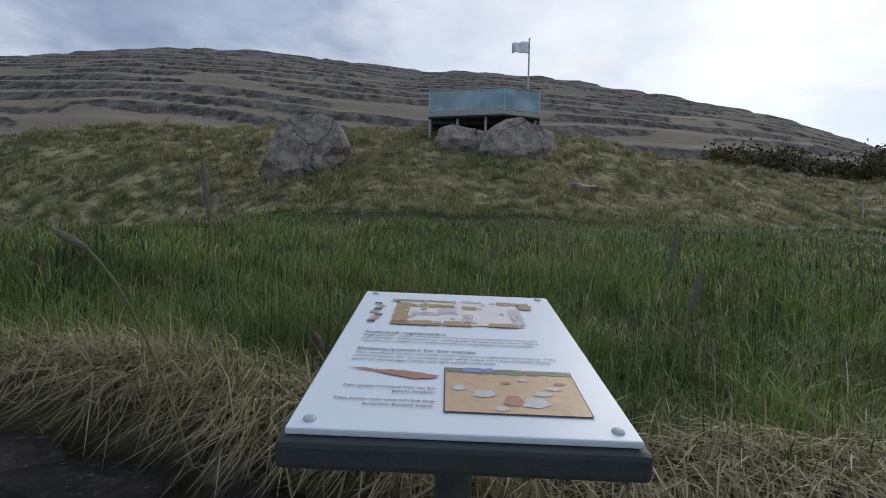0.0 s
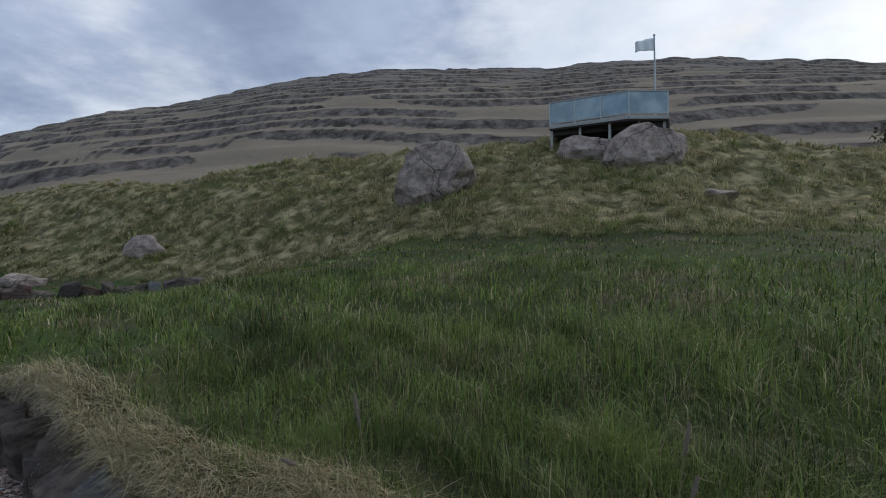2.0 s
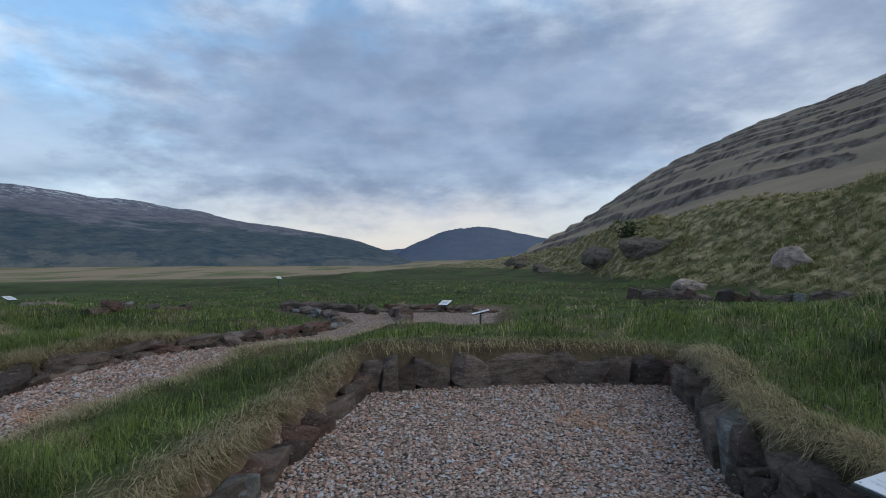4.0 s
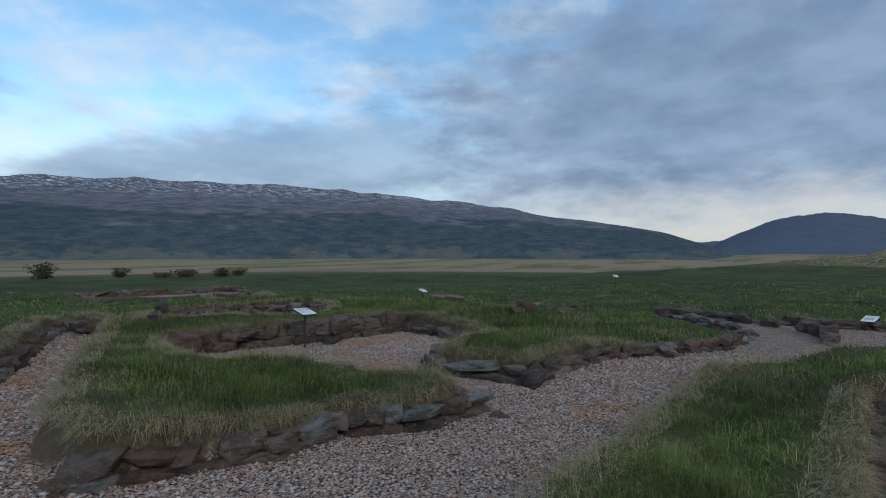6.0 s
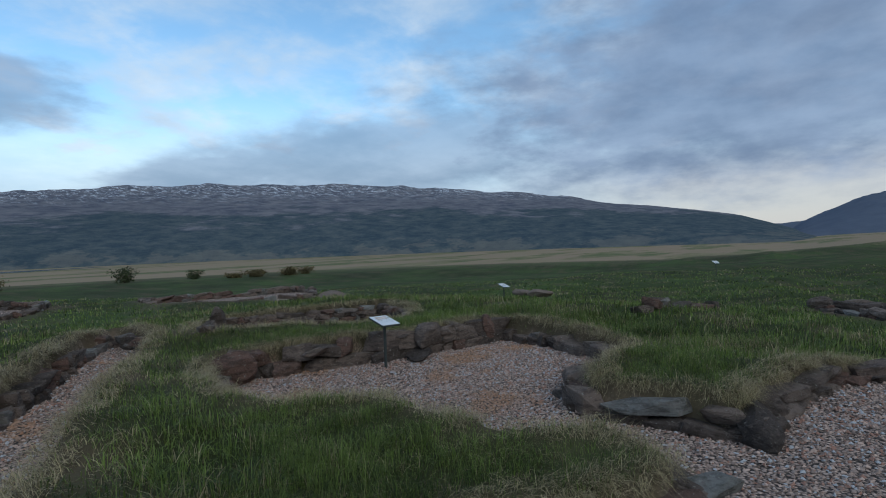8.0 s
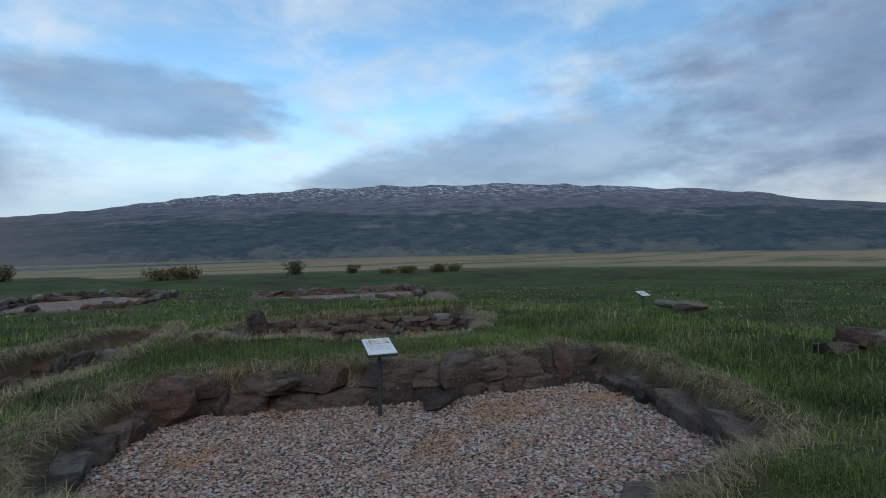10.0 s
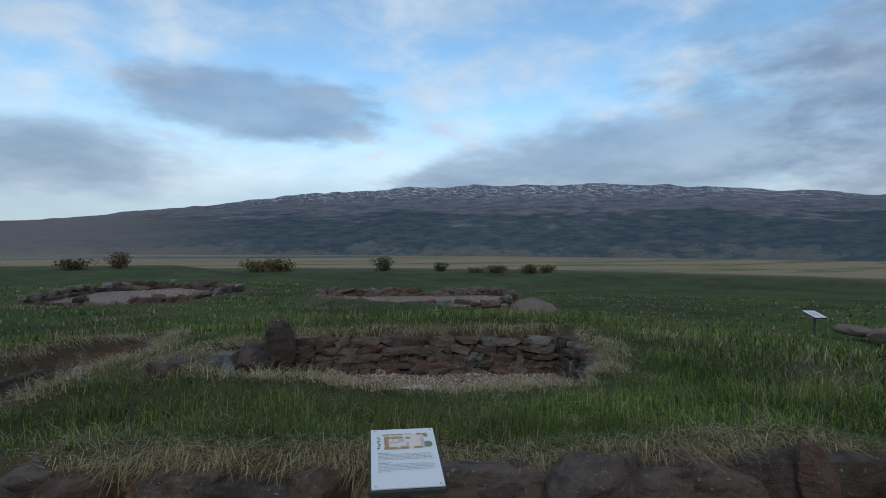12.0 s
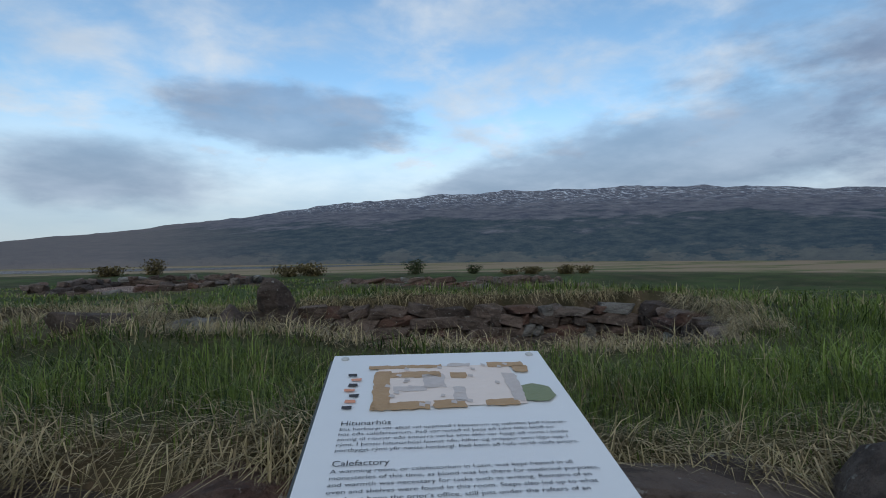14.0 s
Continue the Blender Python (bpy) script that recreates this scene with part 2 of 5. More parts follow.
def fell_nodes(n, b):
    """The wide snow-dusted fell across the valley, with its planted woods."""
    p = position(n)
    z = n.add("ShaderNodeSeparateXYZ", {0: p}).outputs[2]
    q = n.add("ShaderNodeVectorMath", {0: p, 1: (1.0, 1.0, 3.0)}, operation="MULTIPLY").outputs[0]
    zz = n.math("ADD", z, n.math("MULTIPLY", n.math("SUBTRACT", n.noise(q, 0.003, 7.0, 0.65), 0.5), 420.0))
    moor = n.mix(n.ramp(n.noise(q, 0.012, 7.0, 0.7), 0.3, 0.7), rgb(0.065, 0.062, 0.075), rgb(0.20, 0.18, 0.175))
    woods = n.mix(n.ramp(n.noise(q, 0.016, 8.0, 0.75), 0.36, 0.66), rgb(0.016, 0.030, 0.027), rgb(0.085, 0.095, 0.075))
    hay = n.mix(n.noise(q, 0.02, 6.0, 0.7), rgb(0.13, 0.125, 0.09), rgb(0.24, 0.20, 0.14))
    col = n.mix(n.ramp(zz, 110.0, 170.0), woods, moor)
    patch = n.ramp(n.math("ADD", n.noise(q, 0.0065, 6.0, 0.7), n.math("MULTIPLY", z, -0.0026)), 0.50, 0.56)
    col = n.mix(n.math("MULTIPLY", patch, 0.4), col, hay)
    x = n.add("ShaderNodeSeparateXYZ", {0: p}).outputs[0]
    south = n.ramp(n.math("ADD", x, n.math("MULTIPLY", n.noise(p, 0.004, 5.0), 500.0)), -300.0, 500.0)
    col = n.mix(n.math("MULTIPLY", south, 0.85), col, n.mix(n.noise(q, 0.015, 7.0, 0.7), rgb(0.12, 0.10, 0.09), rgb(0.28, 0.225, 0.175)))
    streak = n.noise(n.add("ShaderNodeVectorMath", {0: p, 1: (1.0, 0.35, 0.35)}, operation="MULTIPLY").outputs[0], 0.055, 7.0, 0.75)
    snow = n.math("MULTIPLY", n.ramp(streak, 0.52, 0.6), n.ramp(n.math("ADD", z, n.math("MULTIPLY", n.noise(p, 0.003, 4.0), 120.0)), 250.0, 430.0))
    col = n.mix(snow, col, rgb(0.72, 0.76, 0.82))
    # blue air between: distance haze mixed into the fell's own colour
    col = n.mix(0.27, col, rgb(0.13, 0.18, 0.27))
    n.link(col, b.inputs["Base Color"])
    bump(n, b, n.noise(p, 0.03, 8.0, 0.7), 0.8, 14.0)


def peak_nodes(n, b):
    p = position(n)
    # distance haze is put into these blue rock colours
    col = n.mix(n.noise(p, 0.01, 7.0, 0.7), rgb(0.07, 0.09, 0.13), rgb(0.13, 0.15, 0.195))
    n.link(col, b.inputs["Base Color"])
    bump(n, b, n.noise(p, 0.02, 8.0, 0.7), 0.7, 15.0)


def plain_colour(a, c, scale, strength=0.2, distance=0.004):
    def build(n, b):
        p = position(n)
        n.link(n.mix(n.noise(p, scale, 6.0, 0.65), rgb(*a), rgb(*c)), b.inputs["Base Color"])
        bump(n, b, n.noise(p, scale * 3, 5.0), strength, distance)
    return build


def haze_glass(n, b):
    p = position(n)
    col = n.mix(n.ramp(n.noise(p, 1.1, 5.0), 0.35, 0.7), rgb(0.16, 0.23, 0.27), rgb(0.30, 0.38, 0.42))
    n.link(col, b.inputs["Base Color"])


GROUND = material("ground", ground_nodes, 0.95, 0.1)
BLADE = material("grass_blade", blade_nodes, 0.58, 0.28)
PEBBLE = material("pebble", pebble_nodes, 0.85, 0.25)
STONE = material("field_stone", stone_nodes, 0.88, 0.25)
BOULDER = material("boulder", boulder_nodes, 0.9, 0.2)
MOUNTAIN = material("mountain", mountain_nodes, 0.95, 0.05)
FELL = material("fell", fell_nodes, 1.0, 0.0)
CRAG = material("crag", plain_colour((0.05, 0.042, 0.036), (0.24, 0.20, 0.165), 2.2, 1.0, 0.3), 0.95, 0.1)
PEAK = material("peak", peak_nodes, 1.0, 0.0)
PANEL = material("white_panel", plain_colour((0.58, 0.61, 0.65), (0.66, 0.69, 0.72), 9.0, 0.03), 0.35, 0.4)
BOARD = material("dark_board", plain_colour((0.018, 0.024, 0.024), (0.05, 0.058, 0.056), 30.0, 0.5), 0.6, 0.4)
STEEL = material("galvanised_steel", plain_colour((0.32, 0.34, 0.35), (0.48, 0.5, 0.51), 6.0), 0.45, 0.5)
PALE_WOOD = material("weathered_wood", plain_colour((0.26, 0.25, 0.23), (0.42, 0.41, 0.39), 5.0, 0.5), 0.85, 0.2)
# deck timber with the shade under the deck put into a darker colour
SHADED_WOOD = material("shaded_wood", plain_colour((0.045, 0.042, 0.04), (0.09, 0.085, 0.08), 4.0, 0.5), 0.9, 0.1)
GLASS = material("dusty_glass", haze_glass, 0.12, 0.6)
CLOTH = material("flag_cloth", plain_colour((0.74, 0.75, 0.76), (0.84, 0.84, 0.84), 4.0), 0.9, 0.1)
INK = material("dark_ink", plain_colour((0.03, 0.03, 0.035), (0.06, 0.06, 0.065), 50.0), 0.6, 0.2)
OCHRE = material("ochre_print", plain_colour((0.28, 0.17, 0.085), (0.42, 0.29, 0.16), 60.0), 0.5, 0.3)
PLAN_GREY = material("plan_grey", plain_colour((0.36, 0.33, 0.33), (0.55, 0.5, 0.48), 120.0), 0.5, 0.3)
PLAN_PINK = material("plan_pink", plain_colour((0.62, 0.55, 0.51), (0.68, 0.6, 0.56), 40.0), 0.5, 0.3)
PLAN_GREEN = material("plan_green", plain_colour((0.14, 0.17, 0.09), (0.2, 0.23, 0.13), 90.0), 0.5, 0.3)
PLAN_RED = material("plan_red", plain_colour((0.5, 0.2, 0.12), (0.6, 0.3, 0.2), 90.0), 0.5, 0.3)
PHOTO_SAND = material("photo_sand", plain_colour((0.42, 0.26, 0.15), (0.56, 0.38, 0.24), 40.0), 0.4, 0.3)
PHOTO_BLUE = material("photo_blue", plain_colour((0.08, 0.13, 0.35), (0.25, 0.3, 0.45), 90.0), 0.4, 0.3)
PHOTO_STONE = material("photo_stone", plain_colour((0.35, 0.33, 0.33), (0.6, 0.57, 0.55), 120.0), 0.4, 0.3)
PHOTO_RED = material("photo_red", plain_colour((0.30, 0.12, 0.08), (0.42, 0.2, 0.13), 90.0), 0.4, 0.3)
PHOTO_DARK = material("photo_dark", plain_colour((0.09, 0.10, 0.05), (0.2, 0.18, 0.1), 70.0), 0.4, 0.3)
LEAF = material("shrub_leaf", lambda n, b: n.link(n.mix(n.add("ShaderNodeNewGeometry").outputs["Random Per Island"], rgb(0.018, 0.03, 0.012), rgb(0.06, 0.075, 0.03)), b.inputs["Base Color"]), 0.7, 0.2)
TWIG_LEAF = material("bare_shrub_leaf", lambda n, b: n.link(n.mix(n.add("ShaderNodeNewGeometry").outputs["Random Per Island"], rgb(0.05, 0.042, 0.024), rgb(0.15, 0.125, 0.06)), b.inputs["Base Color"]), 0.8, 0.1)
BARK = material("bark", plain_colour((0.03, 0.025, 0.02), (0.08, 0.065, 0.05), 12.0), 0.9, 0.1)
WATER = material("river_water", plain_colour((0.10, 0.13, 0.16), (0.16, 0.19, 0.22), 0.05, 0.05), 0.08, 0.5)
SEED = material("seed_head", plain_colour((0.09, 0.065, 0.05), (0.24, 0.20, 0.16), 160.0, 0.6), 0.9, 0.1)
STALK = material("grass_stalk", plain_colour((0.10, 0.10, 0.045), (0.2, 0.18, 0.09), 60.0), 0.8, 0.15)
BROWN_ROCK = material("brown_rock", plain_colour((0.10, 0.08, 0.07), (0.21, 0.165, 0.14), 3.0, 0.8, 0.05), 0.9, 0.1)
RUST_STONE = material("rust_stone", plain_colour((0.12, 0.055, 0.02), (0.26, 0.12, 0.045), 14.0, 0.8, 0.02), 0.9, 0.1)


# ---------------------------------------------------------------- building helpers
def part(name, bm, mat, parent, label=""):
    """Links a bmesh as one mesh under a thing or a part."""
    me = bpy.data.meshes.new(name)
    bm.to_mesh(me)
    bm.free()
    me.materials.append(mat)
    ob = new(name, me)
    ob.parent = parent
    if label:
        tagged(ob, label)
    return ob


def box(sx, sy, sz, centre=(0, 0, 0), bevel=0.0, turn=None):
    bm = bmesh.new()
    bmesh.ops.create_cube(bm, size=1.0)
    bmesh.ops.scale(bm, vec=(sx, sy, sz), verts=bm.verts)
    if bevel:
        bmesh.ops.bevel(bm, geom=bm.edges[:], offset=bevel, segments=2, affect="EDGES", profile=0.6)
    if turn is not None:
        bmesh.ops.transform(bm, matrix=turn, verts=bm.verts)
    bmesh.ops.translate(bm, vec=centre, verts=bm.verts)
    return bm


def tube(a, b, r0, r1=None, sides=8):
    a, b = Vector(a), Vector(b)
    bm = bmesh.new()
    d = b - a
    bmesh.ops.create_cone(bm, cap_ends=True, segments=sides, radius1=r0, radius2=r0 if r1 is None else r1, depth=d.length)
    m = Matrix.Translation((a + b) / 2) @ d.to_track_quat("Z", "Y").to_matrix().to_4x4()
    bmesh.ops.transform(bm, matrix=m, verts=bm.verts)
    return bm


def empty(name, m, label, category, group="", kind=""):
    e = new(name)
    e.matrix_world = m
    e.empty_display_size = 0.1
    return tagged(e, label, category, group, kind)


def mesh_from(name, verts, faces, mat, smooth=False, attrs=None):
    """A mesh from numpy arrays: verts n x 3, faces n x k (all alike)."""
    me = bpy.data.meshes.new(name)
    k = faces.shape[1]
    me.vertices.add(len(verts))
    me.vertices.foreach_set("co", verts.astype(np.float32).ravel())
    me.loops.add(faces.size)
    me.loops.foreach_set("vertex_index", faces.astype(np.int32).ravel())
    me.polygons.add(len(faces))
    me.polygons.foreach_set("loop_start", np.arange(0, faces.size, k, dtype=np.int32))
    me.polygons.foreach_set("use_smooth", np.full(len(faces), smooth, dtype=bool))
    for key, values in (attrs or {}).items():
        a = me.attributes.new(key, "FLOAT", "POINT")
        a.data.foreach_set("value", values.astype(np.float32))
    me.update(calc_edges=True)
    me.validate()
    me.materials.append(mat)
    return me


# ---------------------------------------------------------------- the lie of the land
# Gravel floors of the excavated rooms and passages, in plan, with their level.
ROOM_DORMITORY = [(-4.70, -1.86), (-4.85, -0.9), (-4.9, 0.6), (-4.65, 1.95), (-3.55, 1.55), (-1.8, 0.74), (-0.1, 0.46), (1.4, 0.42), (3.4, 0.2), (3.6, -3.6), (0.9, -3.3), (-2.05, -2.54)]
PASSAGE = [(0.9, -2.9), (3.6, -3.3), (3.9, -6.5), (1.4, -8.2), (0.0, -8.0), (-0.63, -7.45), (-1.12, -6.96), (-1.75, -6.80), (-2.33, -6.10), (-3.0, -5.80), (-3.6, -6.5), (-4.5, -7.1), (-4.45, -5.55), (-5.2, -5.42), (-6.6, -4.88), (-7.3, -4.1), (-9.0, -3.1), (-10.9, -2.5), (-12.0, -2.9), (-14.4, -4.3), (-13.5, -1.2), (-13.2, 1.65), (-9.8, 0.7), (-9.2, -1.3), (-7.5, -2.75), (-5.6, -3.7), (-4.3, -4.02), (-2.2, -4.5), (0.9, -5.2)]
WARMING_ROOM = [(-3.6, -6.45), (-4.45, -7.1), (-5.3, -7.42), (-6.7, -7.30), (-7.05, -7.62), (-7.4, -8.15), (-7.9, -8.9), (-8.15, -9.6), (-7.0, -10.1), (-5.95, -10.55), (-4.9, -11.2), (-4.05, -11.75), (-3.35, -10.95), (-2.95, -10.2), (-2.9, -9.6), (-3.45, -8.5), (-3.2, -7.3)]
LANE = [(0.0, -8.0), (-0.34, -9.2), (-2.04, -11.5), (-3.4, -13.3), (-4.7, -15.1), (-4.95, -16.7), (-3.9, -15.5), (-2.44, -13.35), (-1.5, -12.2), (-0.2, -11.6), (1.2, -11.2), (2.6, -9.8), (2.2, -7.6)]
KITCHEN = [(-5.1, -13.7), (-6.4, -12.5), (-8.2, -11.9), (-9.25, -12.75), (-9.75, -13.75), (-8.2, -14.55), (-6.5, -15.4), (-5.7, -14.8)]
HALL = [(-10.2, -25.1), (-12.7, -24.4), (-15.7, -23.4), (-15.7, -22.3), (-13.2, -19.6), (-10.3, -20.8), (-9.5, -23.2)]
EAST_ROOM = [(-2.5, -25.9), (-3.1, -25.0), (-4.7, -24.0), (-6.1, -24.0), (-7.9, -27.4), (-6.3, -30.5), (-4.0, -29.9)]
FLOORS = [(ROOM_DORMITORY, -0.10), (PASSAGE, -0.05), (WARMING_ROOM, 0.0), (LANE, -0.02), (KITCHEN, -0.15), (HALL, -0.08), (EAST_ROOM, -0.02)]


def polygon_distance(px, py, poly):
    """Signed distance to a polygon, negative inside."""
    best = np.full(px.shape, 1e9)
    inside = np.zeros(px.shape, bool)
    n = len(poly)
    for i in range(n):
        ax, ay = poly[i]
        bx, by = poly[(i + 1) % n]
        ex, ey = bx - ax, by - ay
        t = np.clip(((px - ax) * ex + (py - ay) * ey) / (ex * ex + ey * ey), 0, 1)
        best = np.minimum(best, np.hypot(px - ax - t * ex, py - ay - t * ey))
        cross = (ay > py) != (by > py)
        with np.errstate(divide="ignore", invalid="ignore"):
            xi = ax + (py - ay) * ex / (ey if ey else 1e-9)
        inside ^= cross & (px < xi)
    return np.where(inside, -best, best)


def smooth(a, b, v):
    t = np.clip((v - a) / (b - a), 0, 1)
    return t * t * (3 - 2 * t)


def waves(px, py, seed, size, octaves=3):
    """Cheap rolling noise in [-1, 1], at metres of size."""
    r = np.random.RandomState(seed)
    v, amp, tot = np.zeros(np.shape(px)), 1.0, 0.0
    for o in range(octaves):
        for _ in range(4):
            a, ph = r.uniform(0, 2 * np.pi), r.uniform(0, 2 * np.pi)
            f = 2 * np.pi / size * 1.9 ** o * r.uniform(0.7, 1.3)
            v += amp * np.sin((px * np.cos(a) + py * np.sin(a)) * f + ph)
            tot += amp
        amp *= 0.55
    return v / tot * 2.2


HILL_YAW = [-110, -80, -50, -31, -19, -5, 11, 24, 37, 50, 58, 65, 72, 78, 84]          # degrees left of north
HILL_FOOT = [30, 30, 30, 22, 16.5, 14.2, 14.0, 15.5, 18, 22, 27, 34, 52, 70, 80]        # metres to its foot
HILL_CREST = [60, 60, 50, 40, 31, 28, 27.5, 27.5, 30, 36, 42, 47, 72, 100, 110]         # metres to its crest
HILL_RISE = [0.0, 0.05, 0.10, 0.117, 0.143, 0.196, 0.196, 0.178, 0.158, 0.106, 0.086, 0.064, 0.016, 0.0, -0.012]


def hill_part(px, py):
    """How far up the hillside a place lies: 0 at the foot, 1 on the crest, and the crest's height."""
    r = np.hypot(px - 0.3, py + 0.9)
    yaw = np.degrees(np.arctan2(-(px - 0.3), py + 0.9))
    near, top = np.interp(yaw, HILL_YAW, HILL_FOOT), np.interp(yaw, HILL_YAW, HILL_CREST)
    high = 1.3 + np.interp(yaw, HILL_YAW, HILL_RISE) * top
    side = smooth(90, 78, yaw) * smooth(-120, -90, yaw)
    return (r - near) / (top - near), high, r - top, side


def turf_height(px, py):
    """The land without the rooms dug into it."""
    u, high, past, side = hill_part(px, py)
    r = np.hypot(px, py + 8)
    west = smooth(-9, -5, py)
    z = 0.36 + 0.06 * waves(px, py, 3, 3.2)
    z += 0.11 * np.clip(py - 2.0, 0, 12) * smooth(-15, -3, px)
    z -= 0.25 * smooth(-5.5, -9.5, px) * west
    z -= 0.13 * smooth(-4.9, -4.2, py) * smooth(-1.6, -2.6, py) * smooth(2.0, 0.0, px)
    z -= 0.012 * np.clip(-px - 10, 0, 60) * smooth(0.05, -0.5, u)
    z -= smooth(20, 62, -py + np.clip(-px - 18, 0, 60) * 0.6) * 1.25
    z -= 0.26 * smooth(-15.8, -18.5, py)
    z -= 0.62 * smooth(-10.5, -17, px) * smooth(3, -5, py) * (1 - 0.8 * west)
    low = smooth(70, 420, r) * np.maximum(smooth(0.3, -0.3, u), 1 - side)
    z = z * (1 - low) - 25.0 * low
    k = np.clip(u, 0, 1)
    p = (0.55 * k + 0.45 * smooth(0, 1, k)) * side
    hummock = smooth(0.03, 0.3, u) * side
    top = high + 0.35 * waves(px, py, 5, 9.0)
    z = z * (1 - p) + top * p + hummock * (0.20 * waves(px, py, 11, 5.0) + 0.13 * np.abs(waves(px, py, 12, 1.5, 2)))
    return z - 0.06 * np.clip(past, 0, 200) * side


def dug(px, py):
    """Distance to the nearest gravel floor (negative on it) and the level of that floor."""
    d = np.full(np.shape(px), 1e9)
    lev = np.zeros(np.shape(px))
    wob = 0.06 * waves(px, py, 8, 0.9)
    for poly, z in FLOORS:
        e = polygon_distance(px, py, poly) + wob
        lev = np.where(e < d, z, lev)
        d = np.minimum(d, e)
    return d, lev


def ground_height(px, py):
    px, py = np.asarray(px, float), np.asarray(py, float)
    d, lev = dug(px, py)
    t = turf_height(px, py)
    t = t + 0.05 * np.exp(-((d - 0.35) / 0.25) ** 2)
    f = smooth(0.23, 0.13, d)
    lev = lev + np.interp(py, [-12.0, -9.2, -7.2, -5.0, -3.8, -2.6, 2.0], [0.0, 0.0, 0.09, 0.15, 0.10, 0.0, 0.0]) * smooth(-11.0, -7.5, px)
    return t * (1 - f) + (lev + 0.012 * waves(px, py, 21, 0.7)) * f


def dryness(px, py, d):
    """Where last year's straw lies over the green: along the edges of the walls and in patches."""
    v = np.exp(-np.clip(d - 0.16, 0, 9) / 0.24) * 0.95
    v = v + 0.42 * smooth(0.1, 0.9, waves(px, py, 31, 2.6)) + 0.10 + 0.25 * smooth(0.2, 0.8, waves(px, py, 33, 0.7)) * smooth(0.5, 2.0, py)
    return np.clip(v, 0, 1)


# ---------------------------------------------------------------- ground, mountains
def axis(n, fine, reach, centre):
    u = np.linspace(-1, 1, n)
    return u * fine * n / 2 + np.sinh(u * 9.6) / np.sinh(9.6) * reach + centre


gx, gy = axis(450, 0.070, 4700, -4.0), axis(450, 0.087, 4700, -5.0)
GX, GY = np.meshgrid(gx, gy)
gz = ground_height(GX, GY)
gd, _ = dug(GX, GY)
gu, _, _, gside = hill_part(GX, GY)
gidx = np.arange(GX.size).reshape(GX.shape)
gfaces = np.stack([gidx[:-1, :-1], gidx[:-1, 1:], gidx[1:, 1:], gidx[1:, :-1]], -1).reshape(-1, 4)
ground_mesh = mesh_from("ground", np.stack([GX, GY, gz], -1).reshape(-1, 3), gfaces, GROUND, True, {
    "gravel": smooth(0.12, 0.05, gd).ravel(),
    "dry": dryness(GX, GY, gd).ravel(),
    "hill": (smooth(0.02, 0.13, gu + 0.05 * waves(GX, GY, 41, 4.0)) * gside).ravel(),
    "plain": smooth(70, 140, np.hypot(GX, GY + 8) * np.maximum(smooth(0.3, 0.0, gu), 1 - gside)).ravel()})
ground = tagged(new("ground", ground_mesh), "mown green turf, pale gravel floors and rough hillside grass", "ground", kind="structure")


def yaw_range(name, yaws, elevs, near, far, base, mat, label, steps=60, columns=420, terraces=0.0, rough=0.0, seed=1, power=1.0):
    """A mountain seen from the ruins: skyline heights in degrees by yaw (left of north), slope rising from near to far."""
    ya = np.linspace(yaws[0], yaws[-1], columns)
    el = np.interp(ya, yaws, elevs)
    ker = np.ones(9) / 9
    el = np.convolve(np.pad(el, 4, mode="edge"), ker, mode="valid")
    u = np.linspace(0, 1.18, steps)
    A, U = np.meshgrid(np.radians(ya), u)
    top = np.tan(np.radians(el))[None, :] * far + 1.3
    base = np.minimum(base + np.interp(ya, [40, 56, 70], [0, -3, -12])[None, :] * (near < 100), top - 12.0)
    R = near + (far - near) * U
    X, Y = -np.sin(A) * R, np.cos(A) * R - 3.0
    h = np.where(U <= 1, np.clip(U, 0, 1) ** power, 1 - (U - 1) * 0.4)
    jag = 1 + rough * waves(X, Y, seed, (far - near) * 0.16, 5) * np.clip(U * 1.5, 0, 1)
    Z = base + (top - base) * h * jag
    if terraces:
        dip = Z + 5.5 * waves(X, Y, seed + 3, 280, 3) + 1.0 * waves(X, Y, seed + 4, 45, 2) + 0.25 * waves(X, Y, seed + 5, 14, 2)
        ph = dip / terraces
        fr = ph - np.floor(ph)
        step = np.floor(ph) + smooth(0.52, 0.92, fr) * 0.5 + fr * 0.5
        Z = Z + (step - ph) * terraces * 0.9 * np.clip(U * 6, 0, 1)
    Z = Z - 45.0 * smooth(0.05, 0.0, U)
    cliff = np.zeros(X.shape)
    if terraces:
        broken = smooth(-0.75, -0.15, waves(X, Y, seed + 9, 90, 3) + 0.5 * waves(X, Z * 9.0, seed + 12, 70.0, 2))
        cliff = smooth(0.63, 0.69, fr) * smooth(0.87, 0.80, fr) * (0.12 + 0.88 * broken)
    idx = np.arange(X.size).reshape(X.shape)
    faces = np.stack([idx[:-1, :-1], idx[:-1, 1:], idx[1:, 1:], idx[1:, :-1]], -1).reshape(-1, 4)[:, ::-1]
    me = mesh_from(name, np.stack([X, Y, Z], -1).reshape(-1, 3), faces, mat, True, {"cliff": cliff.ravel()})
    return tagged(new(name, me), label, "mountain", kind="structure")


